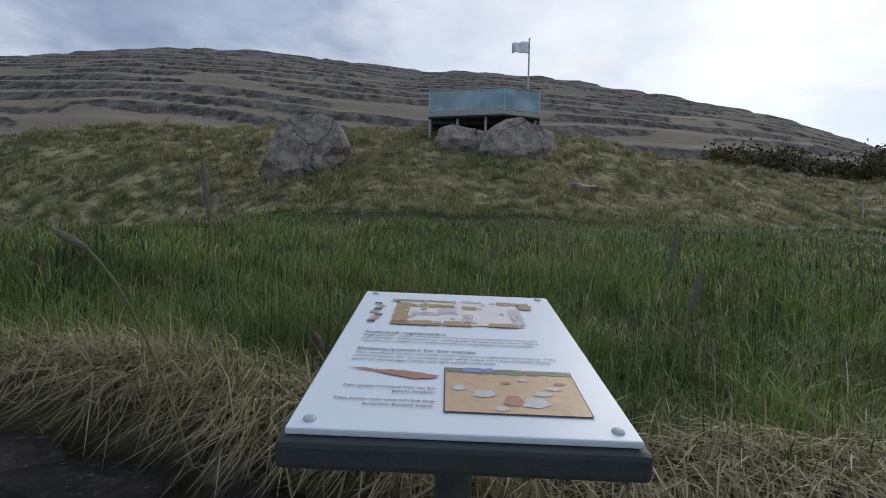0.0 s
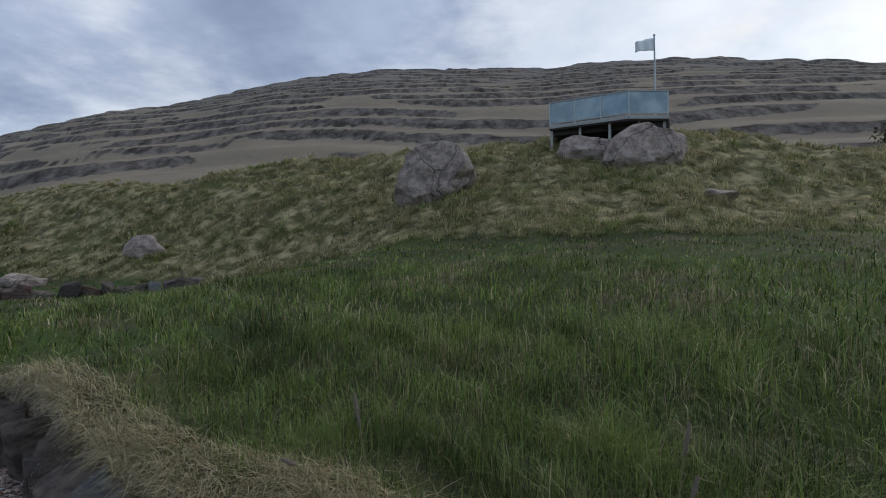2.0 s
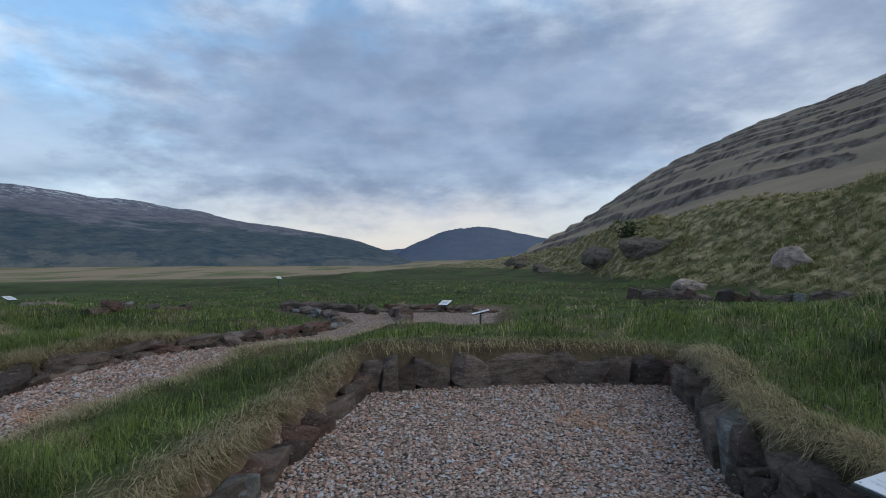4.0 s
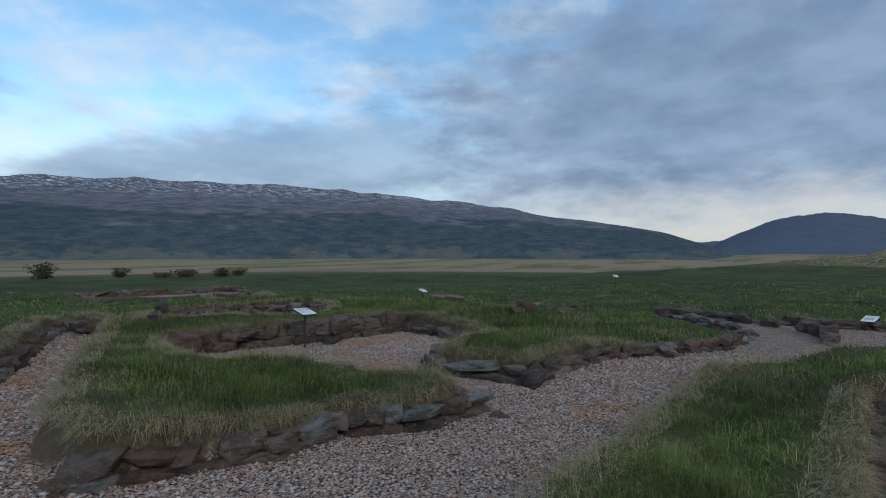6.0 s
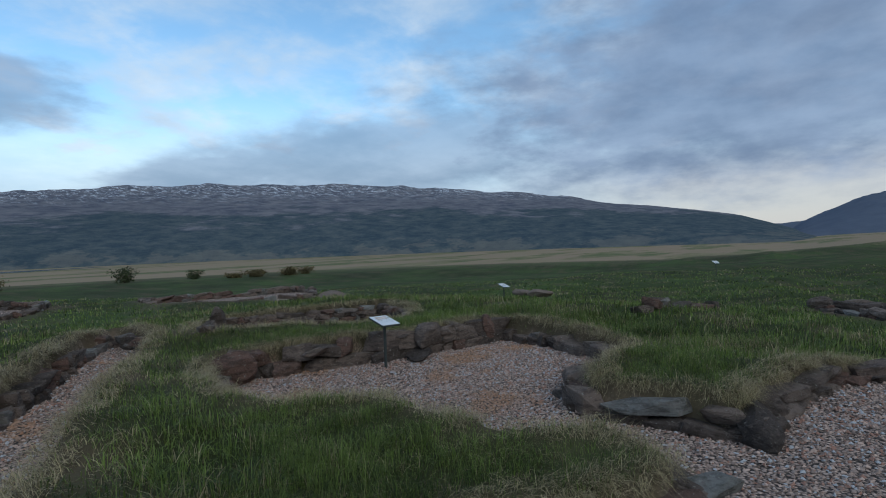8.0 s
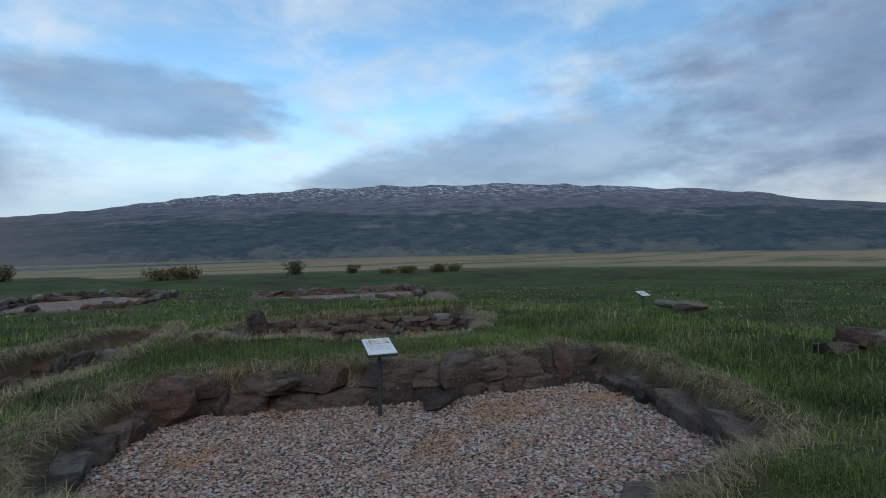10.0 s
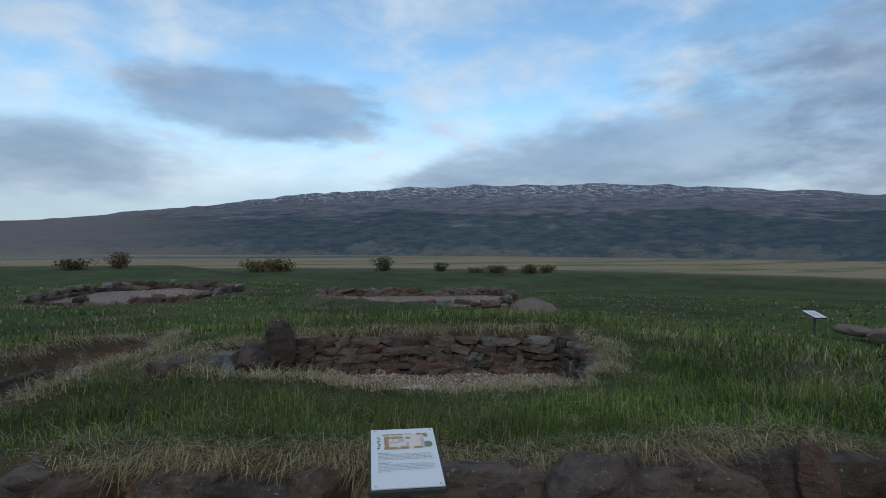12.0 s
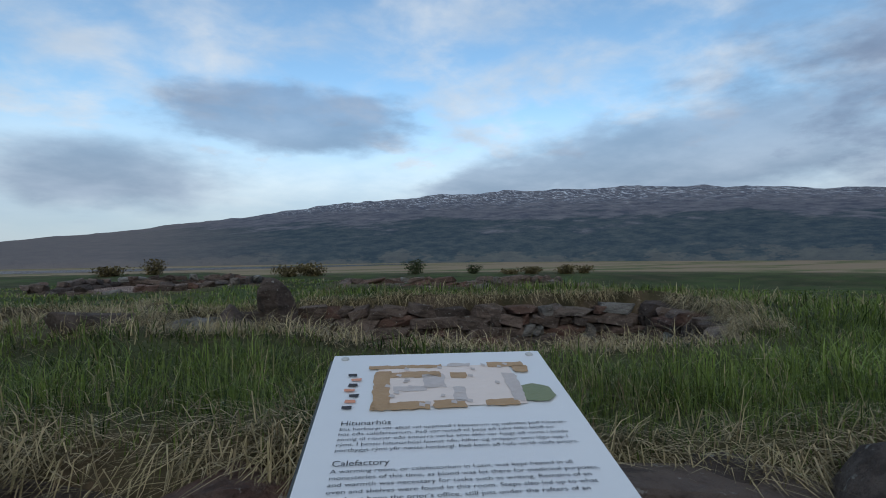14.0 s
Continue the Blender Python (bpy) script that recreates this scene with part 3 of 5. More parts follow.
yaw_range("mountain_north", [-75, -60, -45, -34.6, -28, -23, -14.5, -7, 0.7, 8, 14.8, 26, 31.4, 37, 41, 46, 52.2, 58, 61.3, 67, 72.5, 76, 84],
          [3, 4.5, 7.4, 9.7, 12.7, 14.5, 16.6, 18.0, 18.75, 18.6, 19.0, 18.8, 18.0, 16.9, 15.6, 14.0, 12.5, 10.1, 8.5, 4.7, 1.7, -0.4, -4.0],
          70, 620, 4.0, MOUNTAIN, "dark layered basalt mountainside with grassy ledges", 300, 760, 12.0, 0.012, 7, 1.0)
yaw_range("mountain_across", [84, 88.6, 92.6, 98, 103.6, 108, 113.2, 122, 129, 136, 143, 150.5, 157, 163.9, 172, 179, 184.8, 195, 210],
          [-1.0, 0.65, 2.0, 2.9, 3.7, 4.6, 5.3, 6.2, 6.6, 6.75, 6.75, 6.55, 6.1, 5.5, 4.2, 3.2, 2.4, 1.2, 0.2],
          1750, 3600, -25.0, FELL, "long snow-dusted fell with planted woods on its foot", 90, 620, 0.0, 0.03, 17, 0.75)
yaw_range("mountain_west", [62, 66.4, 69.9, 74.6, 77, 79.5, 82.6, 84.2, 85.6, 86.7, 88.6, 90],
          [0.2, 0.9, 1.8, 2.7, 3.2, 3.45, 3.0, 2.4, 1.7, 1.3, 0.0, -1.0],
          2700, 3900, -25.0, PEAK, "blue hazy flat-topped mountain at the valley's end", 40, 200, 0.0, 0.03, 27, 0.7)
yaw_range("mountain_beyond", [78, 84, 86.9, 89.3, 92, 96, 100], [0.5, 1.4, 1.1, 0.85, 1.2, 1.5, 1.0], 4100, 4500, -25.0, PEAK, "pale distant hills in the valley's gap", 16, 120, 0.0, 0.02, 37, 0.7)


# ---------------------------------------------------------------- boulders and outcrops
def rock_bmesh(seed, sx, sy, sz, detail=3, rough=0.28, angular=0.5):
    bm = bmesh.new()
    bmesh.ops.create_icosphere(bm, subdivisions=detail, radius=0.5)
    r = random.Random(seed)
    off = Vector((r.uniform(-50, 50), r.uniform(-50, 50), r.uniform(-50, 50)))
    cuts = [(Vector((r.gauss(0, 1), r.gauss(0, 1), r.gauss(0, 0.8))).normalized(), r.uniform(0.30, 0.42)) for _ in range(9)]
    for v in bm.verts:
        c = v.co.copy()
        for nrm, lim in cuts:
            over = c.dot(nrm) - lim
            if over > 0:
                c -= nrm * over * (0.5 + angular)
        c *= 1 + rough * noise.noise(c * 2.2 + off) + rough * 0.5 * noise.noise(c * 6 + off)
        v.co = Vector((c.x * sx, c.y * sy, c.z * sz)) * 1.25
    return bm


def boulder(name, x, y, sx, sy, sz, seed, turn, label, sink=0.3, z=None, mat=BOULDER, taper=0.0):
    base = float(ground_height(x, y)) if z is None else z
    bm = rock_bmesh(seed, sx, sy, sz, 5 if taper else 4, 0.22)
    for v in bm.verts:
        k = v.co.z / sz
        v.co.x = v.co.x * (1 + taper * k) + 0.45 * taper * k * sx
        v.co.y *= 1 + 0.5 * taper * k
        off = noise.noise(v.co * 2.6) * 0.06 + noise.noise(v.co * 6.0) * 0.03
        v.co += v.co.normalized() * off * (1 if sz > 1 else 0.4)
    me = bpy.data.meshes.new(name)
    bm.to_mesh(me)
    bm.free()
    me.materials.append(mat)
    ob = new(name, me)
    ob.matrix_world = pose(x, y, base + sz * (0.5 - sink), *turn)
    return tagged(ob, label, "boulder")


boulder("boulder", -7.1, 18.6, 2.3, 1.9, 2.5, 4, (8, 24, 20), "big cracked grey boulder leaning on the grassy hillside", 0.22, None, BOULDER, 0.55)
boulder("boulder", -1.1, 22.3, 2.6, 2.0, 1.4, 9, (0, 4, 10), "pinkish grey cracked boulder under the viewing deck", 0.5)
boulder("boulder", 0.75, 21.3, 2.7, 2.0, 1.9, 15, (0, -6, 20), "squat grey boulder under the edge of the deck", 0.42)
boulder("boulder", -0.3, 20.9, 0.8, 0.7, 0.7, 23, (10, 0, 70), "small grey boulder at the foot of larger rocks", 0.3)
boulder("boulder", -18.6, 15.6, 1.5, 0.9, 0.8, 31, (0, 10, 30), "weathered grey rock on the hillside", 0.3)
boulder("boulder", -20.5, 12.2, 1.2, 0.9, 0.7, 32, (0, 0, 50), "low dark rock in the hillside grass", 0.3)
boulder("boulder", -14.5, -19.9, 1.5, 1.2, 0.9, 41, (0, 0, 20), "rounded brown boulder half sunk in the turf", 0.52, None, BROWN_ROCK)
boulder("boulder", 2.75, 17.4, 1.0, 0.7, 0.45, 44, (0, 0, 10), "flat pinkish stone slab in the slope", 0.35)
for i, (x, y, s) in enumerate([(-39.5, 16.4, 1.9), (-38.2, 16.0, 2.1), (-33.0, 16.6, 2.0), (-41.0, 16.6, 1.7), (-50, 15, 1.4), (-53, 15.4, 1.6), (-62, 16, 1.7), (-31.4, 16.6, 1.7), (-68, 17, 1.8)]):
    boulder("rock_outcrop", x, y, s * 1.5, s, s * 0.75, 60 + i, (0, 6, 33 * i), "dark craggy rock outcrop at the hill's foot", 0.5, None, CRAG)


# ---------------------------------------------------------------- viewing deck and flag
def viewing_deck():
    x0, y0 = -0.62, 24.2
    zf = 6.95
    deck = empty("viewing_deck", pose(x0, y0, zf, 0, 0, -3), "weathered timber viewing deck with dusty glass railing on posts", "deck")
    plan = [(-2.65, 2.2), (-2.55, -0.6), (0.9, -1.15), (2.45, -0.5), (2.5, 2.2)]
    bm = bmesh.new()
    lo = [bm.verts.new((x, y, -0.14)) for x, y in plan]
    hi = [bm.verts.new((x, y, 0.06)) for x, y in plan]
    bm.faces.new(lo[::-1])
    bm.faces.new(hi)
    for i in range(len(plan)):
        j = (i + 1) % len(plan)
        bm.faces.new((lo[i], lo[j], hi[j], hi[i]))
    bmesh.ops.recalc_face_normals(bm, faces=bm.faces)
    part("platform", bm, SHADED_WOOD, deck, "planked platform, coloured dark for its shaded underside")
    for i in range(4):
        (ax, ay), (bx, by) = plan[i], plan[i + 1]
        L = math.hypot(bx - ax, by - ay)
        ang = math.degrees(math.atan2(by - ay, bx - ax))
        m = pose((ax + bx) / 2, (ay + by) / 2, 0, 0, 0, ang)
        part("fascia", box(L, 0.05, 0.16, (0, 0, 0), 0.008, None), PALE_WOOD, deck).matrix_local = m @ pose(0, -0.03, 0.0)
        part("top_rail", box(L, 0.07, 0.05, (0, 0, 1.12), 0.01), PALE_WOOD, deck).matrix_local = m
        part("bottom_rail", box(L, 0.05, 0.05, (0, 0, 0.16), 0.008), PALE_WOOD, deck).matrix_local = m
        panes = max(1, round(L / 1.25))
        for k in range(panes):
            c = -L / 2 + (k + 0.5) * L / panes
            part("glass_pane", box(L / panes - 0.05, 0.014, 0.90, (c, 0, 0.64)), GLASS, deck).matrix_local = m
            part("railing_post", box(0.05, 0.06, 1.05, (-L / 2 + k * L / panes, 0, 0.58), 0.006), STEEL, deck).matrix_local = m
    for x, y, h in ((-2.5, -0.45, 1.5), (-1.2, -0.6, 1.1), (0.1, -0.85, 1.0), (1.3, -0.75, 1.0), (2.3, -0.35, 1.5)):
        part("support_post", box(0.11, 0.11, h, (x, y, -0.14 - h / 2), 0.01), PALE_WOOD, deck)
        part("brace", tube((x, y + 0.05, -0.75), (x, y + 0.75, -0.15), 0.04), SHADED_WOOD, deck)
    for y in (-0.3, 0.6, 1.5):
        part("beam", box(4.9, 0.1, 0.2, (0, y, -0.24), 0.01), SHADED_WOOD, deck)


viewing_deck()


def flagpole():
    z = float(ground_height(1.45, 26.4))
    f = empty("flagpole", pose(1.45, 26.4, z), "slim white flagpole with a small pale flag", "flagpole")
    h = 11.55 - z
    part("pole", tube((0, 0, -0.2), (-0.05, 0, h), 0.06, 0.035, 12), STEEL, f)
    part("finial", rock_bmesh(3, 0.1, 0.1, 0.1, 2, 0.02, 0.0), STEEL, f).matrix_local = pose(-0.05, 0, h + 0.03)
    nx, nz = 14, 8
    v = np.array([[-0.05 - 0.86 * i / nx, 0.09 * math.sin(i * 0.9 + j * 0.25) * i / nx, h - 0.1 - 0.62 * j / nz * (1 - 0.25 * i / nx) - 0.10 * (i / nx) ** 2] for j in range(nz + 1) for i in range(nx + 1)])
    idx = np.arange(len(v)).reshape(nz + 1, nx + 1)
    fc = np.stack([idx[:-1, :-1], idx[:-1, 1:], idx[1:, 1:], idx[1:, :-1]], -1).reshape(-1, 4)
    flag = new("flag", mesh_from("flag", v, fc, CLOTH, True))
    flag.parent = f
    md = flag.modifiers.new("cloth", "SOLIDIFY")
    md.thickness = 0.006


flagpole()


# ---------------------------------------------------------------- information boards
def text_mesh(words, size, x, y, z, mat, parent, name="lettering", align="LEFT", shear=0.0, width=0.0):
    cu = bpy.data.curves.new(name, "FONT")
    cu.body, cu.size, cu.align_x, cu.shear = words, size, align, shear
    cu.space_line = 1.0
    ob = bpy.data.objects.new(name, cu)
    scene.collection.objects.link(ob)
    bpy.context.view_layer.update()
    me = bpy.data.meshes.new_from_object(ob.evaluated_get(bpy.context.evaluated_depsgraph_get()))
    bpy.data.objects.remove(ob)
    xs = [v.co.x for v in me.vertices]
    f = width / (max(xs) - min(xs)) if width and xs else 1.0
    me.transform(Matrix.Diagonal((f, 1, 1, 1)))
    me.materials.clear()
    me.materials.append(mat)
    t = new(name, me)
    t.parent = parent
    t.matrix_local = pose(x, y, z)
    return t


def blob(points, z, mat, parent, name, rag=0.0, seed=0, th=0.0008):
    """A flat printed patch with a wavy outline."""
    r = random.Random(seed)
    bm = bmesh.new()
    out = []
    n = len(points)
    for i in range(n):
        (ax, ay), (bx, by) = points[i], points[(i + 1) % n]
        k = max(1, int(math.hypot(bx - ax, by - ay) / 0.006)) if rag else 1
        for j in range(k):
            u = j / k
            out.append((ax + (bx - ax) * u + r.uniform(-rag, rag), ay + (by - ay) * u + r.uniform(-rag, rag)))
    vs = [bm.verts.new((x, y, z)) for x, y in out]
    f = bm.faces.new(vs)
    if f.normal.z < 0 or f.calc_area() == 0:
        f.normal_flip()
    f.normal_update()
    if f.normal.z < 0:
        f.normal_flip()
    return part(name, bm, mat, parent)


def rect(x0, y0, x1, y1):
    return [(x0, y0), (x1, y0), (x1, y1), (x0, y1)]


def site_plan(panel, z, x0, y0, sx, sy, mat_pink=True):
    """The printed plan of the ruins: ochre walls round pale rooms."""
    def at(pts):
        return [(x0 + u * sx, y0 + v * sy) for u, v in pts]
    bars = [rect(0.10, 0.86, 0.52, 0.93), rect(0.55, 0.88, 0.68, 0.95), rect(0.14, 0.10, 0.23, 0.80), rect(0.14, 0.08, 0.42, 0.20), rect(0.40, 0.45, 0.52, 0.72), rect(0.23, 0.66, 0.50, 0.78),
            rect(0.44, 0.08, 0.60, 0.22), rect(0.55, 0.20, 0.62, 0.45), rect(0.56, 0.62, 0.64, 0.74), rect(0.70, 0.10, 0.86, 0.20), rect(0.84, 0.18, 0.91, 0.70), rect(0.78, 0.84, 0.98, 0.95), rect(0.92, 0.72, 1.0, 0.86), rect(0.25, 0.40, 0.42, 0.48)]
    blob(at(rect(0.16, 0.12, 0.90, 0.90)), z, PLAN_PINK, panel, "print_floor")
    for i, b in enumerate(bars):
        blob(at(b), z + 0.0005, PLAN_GREY if i % 3 == 1 else OCHRE, panel, "print_wall", 0.0018, i)
    for i in range(26):
        u, v = random.Random(i).uniform(0.12, 0.9), random.Random(i + 50).uniform(0.1, 0.9)
        blob(at([(u, v), (u + 0.025, v - 0.02), (u + 0.03, v + 0.03), (u + 0.005, v + 0.05)]), z + 0.0009, PLAN_GREY, panel, "print_stone", 0.0008, i)
    for i in range(7):
        blob(at(rect(0.0 + 0.012 * (i % 3), 0.12 + 0.1 * i, 0.05 + 0.012 * (i % 3), 0.17 + 0.1 * i)), z + 0.0005, PLAN_RED if i % 2 else INK, panel, "print_key", 0.001, i)


def info_sign(x, y, z, yaw, tilt, ground_z, content, label, w=0.28, h=0.42):
    s = empty("information_sign", pose(x, y, ground_z, 0, 0, yaw), label, "sign", "information signs among the ruins")
    hgt = z - ground_z
    lean = pose(0, 0, 0, tilt)
    board = part("backing_board", box(w + 0.012, h + 0.012, 0.024, (0, 0, 0), 0.005), BOARD, s, "dark painted backing board with worn edges")
    board.matrix_local = pose(0, 0, hgt - 0.019) @ lean
    panel = part("panel", box(w, h, 0.006, (0, 0, 0), 0.0015), PANEL, s, "white printed panel")
    panel.matrix_local = pose(0, 0, hgt - 0.003) @ lean
    part("post", tube((0, 0.0, -0.15), (0, 0, hgt - 0.03), 0.022, 0.022, 14), BOARD, s, "dark round steel post")
    part("bracket", box(0.07, 0.14, 0.02, (0, 0, hgt - 0.036), 0.003), BOARD, s)
    for sx in (-1, 1):
        for sy in (-1, 1):
            bm = bmesh.new()
            bmesh.ops.create_uvsphere(bm, u_segments=12, v_segments=6, radius=0.0055)
            bmesh.ops.scale(bm, vec=(1, 1, 0.5), verts=bm.verts)
            part("screw", bm, STEEL, panel).matrix_local = pose(sx * (w / 2 - 0.016), sy * (h / 2 - 0.014), 0.0035)
    content(panel, 0.0042)
    return s


def dormitory_print(panel, z):
    site_plan(panel, z, -0.118, 0.040, 0.225, 0.135)
    text_mesh("Svefnskáli reglubræðra", 0.0125, -0.113, 0.014, z, INK, panel, width=0.097)
    for i, (ln, wd) in enumerate((("Reglubræður sváfu í sérstökum svefnskála sem nefndist dormitorium", 0.205), ("eða dormur. Svefnskálinn hér rúmaði allt að átta manns sem sváfu á", 0.205), ("rúmum sem raðað var meðfram báðum langveggjum og suðurgafli.", 0.198))):
        text_mesh(ln, 0.0072, -0.113, 0.0045 - i * 0.0095, z, INK, panel, width=wd)
    text_mesh("Sleeping-quarters for the monks", 0.0125, -0.113, -0.041, z, INK, panel, width=0.130)
    for i, (ln, wd) in enumerate((("The members of the monastic order slept in a separate dormitory. This", 0.215), ("one had space for up to eight men, who slept on rows of beds along", 0.208), ("both of the longer walls and the south-end wall.", 0.150))):
        text_mesh(ln, 0.0072, -0.113, -0.0515 - i * 0.0095, z, INK, panel, width=wd)
    blob([(-0.115, -0.090), (-0.097, -0.090), (-0.08, -0.094), (-0.07, -0.092), (-0.04, -0.097), (-0.022, -0.103), (-0.026, -0.110), (-0.045, -0.112), (-0.07, -0.104), (-0.085, -0.098)], z, PHOTO_RED, panel, "print_knife", 0.0006, 3)
    for i, (ln, wd) in enumerate((("Fáir gripir fundust hér en þó", 0.085), ("þessi hnífur.", 0.039), ("", 0), ("This knife was one of the few", 0.090), ("articles found here.", 0.062))):
        if ln:
            text_mesh(ln, 0.0074, -0.024, -0.134 - i * 0.0088, z, INK, panel, align="RIGHT", width=wd)
    px, py = -0.0135, -0.0675
    blob(rect(px - 0.003, py - 0.109, px + 0.124, py - 0.015), z, INK, panel, "photo_border")
    blob(rect(px - 0.002, py - 0.108, px + 0.123, py - 0.016), z + 0.0003, PHOTO_SAND, panel, "photo")
    blob(rect(px - 0.001, py - 0.028, px + 0.122, py - 0.017), z + 0.0006, PHOTO_DARK, panel, "photo_far_grass", 0.002, 5)
    for i, (x0, y0, w0, h0, m) in enumerate(((0.012, -0.024, 0.022, 0.010, PHOTO_BLUE), (0.032, -0.022, 0.01, 0.008, PHOTO_BLUE), (0.02, -0.078, 0.02, 0.014, PHOTO_STONE), (0.044, -0.092, 0.017, 0.018, PHOTO_RED), (0.058, -0.094, 0.024, 0.016, PHOTO_STONE), (0.036, -0.104, 0.012, 0.008, PHOTO_STONE),
                                               (0.004, -0.066, 0.012, 0.01, PHOTO_STONE), (0.07, -0.072, 0.016, 0.008, PHOTO_STONE), (0.082, -0.06, 0.014, 0.007, PHOTO_STONE), (0.09, -0.048, 0.012, 0.006, PHOTO_RED), (0.06, -0.042, 0.01, 0.005, PHOTO_STONE), (0.045, -0.05, 0.009, 0.005, PHOTO_RED))):
        x0, y0, w0 = px + x0 * 1.12, py + y0, w0 * 1.12
        blob([(x0, y0), (x0 + w0 * 0.6, y0 - h0 * 0.2), (x0 + w0, y0 + h0 * 0.3), (x0 + w0 * 0.8, y0 + h0), (x0 + w0 * 0.2, y0 + h0 * 0.9)], z + 0.0008, m, panel, "photo_stone", 0.0006, i)


def warming_print(panel, z):
    site_plan(panel, z, -0.115, 0.036, 0.225, 0.140)
    blob([(0.088, 0.058), (0.112, 0.056), (0.125, 0.068), (0.122, 0.092), (0.105, 0.102), (0.09, 0.096)], z + 0.0006, PLAN_GREEN, panel, "print_mound", 0.001, 8)
    text_mesh("Hitunarhús", 0.0125, -0.112, 0.0185, z, INK, panel, width=0.05)
    for i, (ln, wd) in enumerate((("Eitt herbergi var alltaf vel upphitað í klaustrum og nefndist það hitunar-", 0.228), ("hús eða calefactorium. Það var notað til þess að taka fólki blóð en", 0.212), ("einnig til ritunar eða annarra verka sem ekki var hægt að vinna í köldu", 0.224), ("rými. Í þessu hitunarhúsi fannst ofn, hillur og tröppur sem lágu upp í", 0.221), ("portbyggt rými yfir næsta herbergi. Það kann að hafa verið stofa príors.", 0.228))):
        text_mesh(ln, 0.0076, -0.112, 0.0085 - i * 0.0094, z, INK, panel, width=wd)
    text_mesh("Calefactory", 0.0125, -0.112, -0.052, z, INK, panel, width=0.05)
    for i, (ln, wd) in enumerate((("A warming room, or calefactorium in Latin, was kept heated in all", 0.212), ("monasteries of this time, as blood was let there for medicinal purposes,", 0.232), ("and warmth was necessary for tasks such as writing. Remains of an", 0.222), ("oven and shelves were found in this room. Steps also led up to what", 0.224), ("may have been the prior's office, still just under the rafters of an", 0.214), ("adjacent room.", 0.048))):
        text_mesh(ln, 0.0076, -0.112, -0.062 - i * 0.0094, z, INK, panel, width=wd)


def far_print(panel, z):
    blob(rect(-0.10, 0.10, 0.10, 0.17), z, PLAN_PINK, panel, "print_plan", 0.002, 2)
    for i in range(6):
        blob(rect(-0.10, 0.06 - i * 0.03, 0.06 + 0.02 * (i % 3), 0.068 - i * 0.03), z, INK, panel, "print_line")


info_sign(-0.123, 0.346, 0.657, 5.0, 10.2, -0.1, dormitory_print, "white information board on a dark post before a low stone wall")
info_sign(-5.587, -10.311, 0.695, 157.0, 10.8, 0.0, warming_print, "white information board on a dark post in the gravel room")
for x, y, zz, yaw, tilt, label in ((-6.9, -12.6, 0.20, 160, 12, "low white information board before a sunken gravel room"), (-18.1, -14.25, 0.12, 150, 15, "small white information board beside flat stones in the grass"),
                                   (-13.5, 0.2, 0.22, 60, 14, "white information board at the edge of a gravel floor"), (-10.5, 0.65, 0.25, -10, 14, "dark edge-on information board beside the gravel"), (-33.0, -8.0, 0.25, 120, 18, "far white information board in the green meadow")):
    gz0 = float(ground_height(x, y))
    info_sign(x, y, max(zz, gz0 + 0.24), yaw, tilt, gz0, far_print, label)


# ---------------------------------------------------------------- shrubs
def shrub(x, y, w, h, mat, seed, label, leaves=420, name="shrub"):
    r = random.Random(seed)
    s = empty(name, pose(x, y, float(ground_height(x, y)) - 0.05), label, "shrub")
    bm = bmesh.new()
    tips = []
    for i in range(9):
        a, spread = r.uniform(0, 6.28), r.uniform(0.1, 0.48)
        p = Vector((0, 0, 0))
        q = Vector((math.cos(a) * w * spread, math.sin(a) * w * spread, h * r.uniform(0.55, 0.95)))
        for k in range(3):
            e = p.lerp(q, (k + 1) / 3) + Vector((r.gauss(0, 0.04), r.gauss(0, 0.04), 0)) * w
            t = tube(p if k == 0 else last, e, 0.03 * h * (1 - k * 0.28), 0.03 * h * (0.7 - k * 0.25), 5)
            me = bpy.data.meshes.new("tmp")
            t.to_mesh(me)
            t.free()
            bm.from_mesh(me)
            bpy.data.meshes.remove(me)
            last = e
            tips.append(e)
    part("woody_base", bm, BARK, s)
    R = np.random.RandomState(seed)
    c = np.array([tips[R.randint(len(tips))] for _ in range(leaves)]) + R.normal(0, 1, (leaves, 3)) * np.array([w * 0.13, w * 0.13, h * 0.13])
    c[:, 2] = np.clip(c[:, 2], 0.08 * h, h * 1.1)
    size = R.uniform(0.035, 0.085, leaves)[:, None] * (0.5 + 0.5 * max(w, h))
    u = R.normal(0, 1, (leaves, 3))
    u /= np.linalg.norm(u, axis=1)[:, None]
    v = np.cross(u, R.normal(0, 1, (leaves, 3)))
    v /= np.linalg.norm(v, axis=1)[:, None]
    verts = np.stack([c - u * size, c + v * size * 0.6, c + u * size, c - v * size * 0.6], 1).reshape(-1, 3)
    ob = new("foliage", mesh_from("foliage", verts, np.arange(leaves * 4).reshape(-1, 4), mat))
    ob.parent = s
    return s


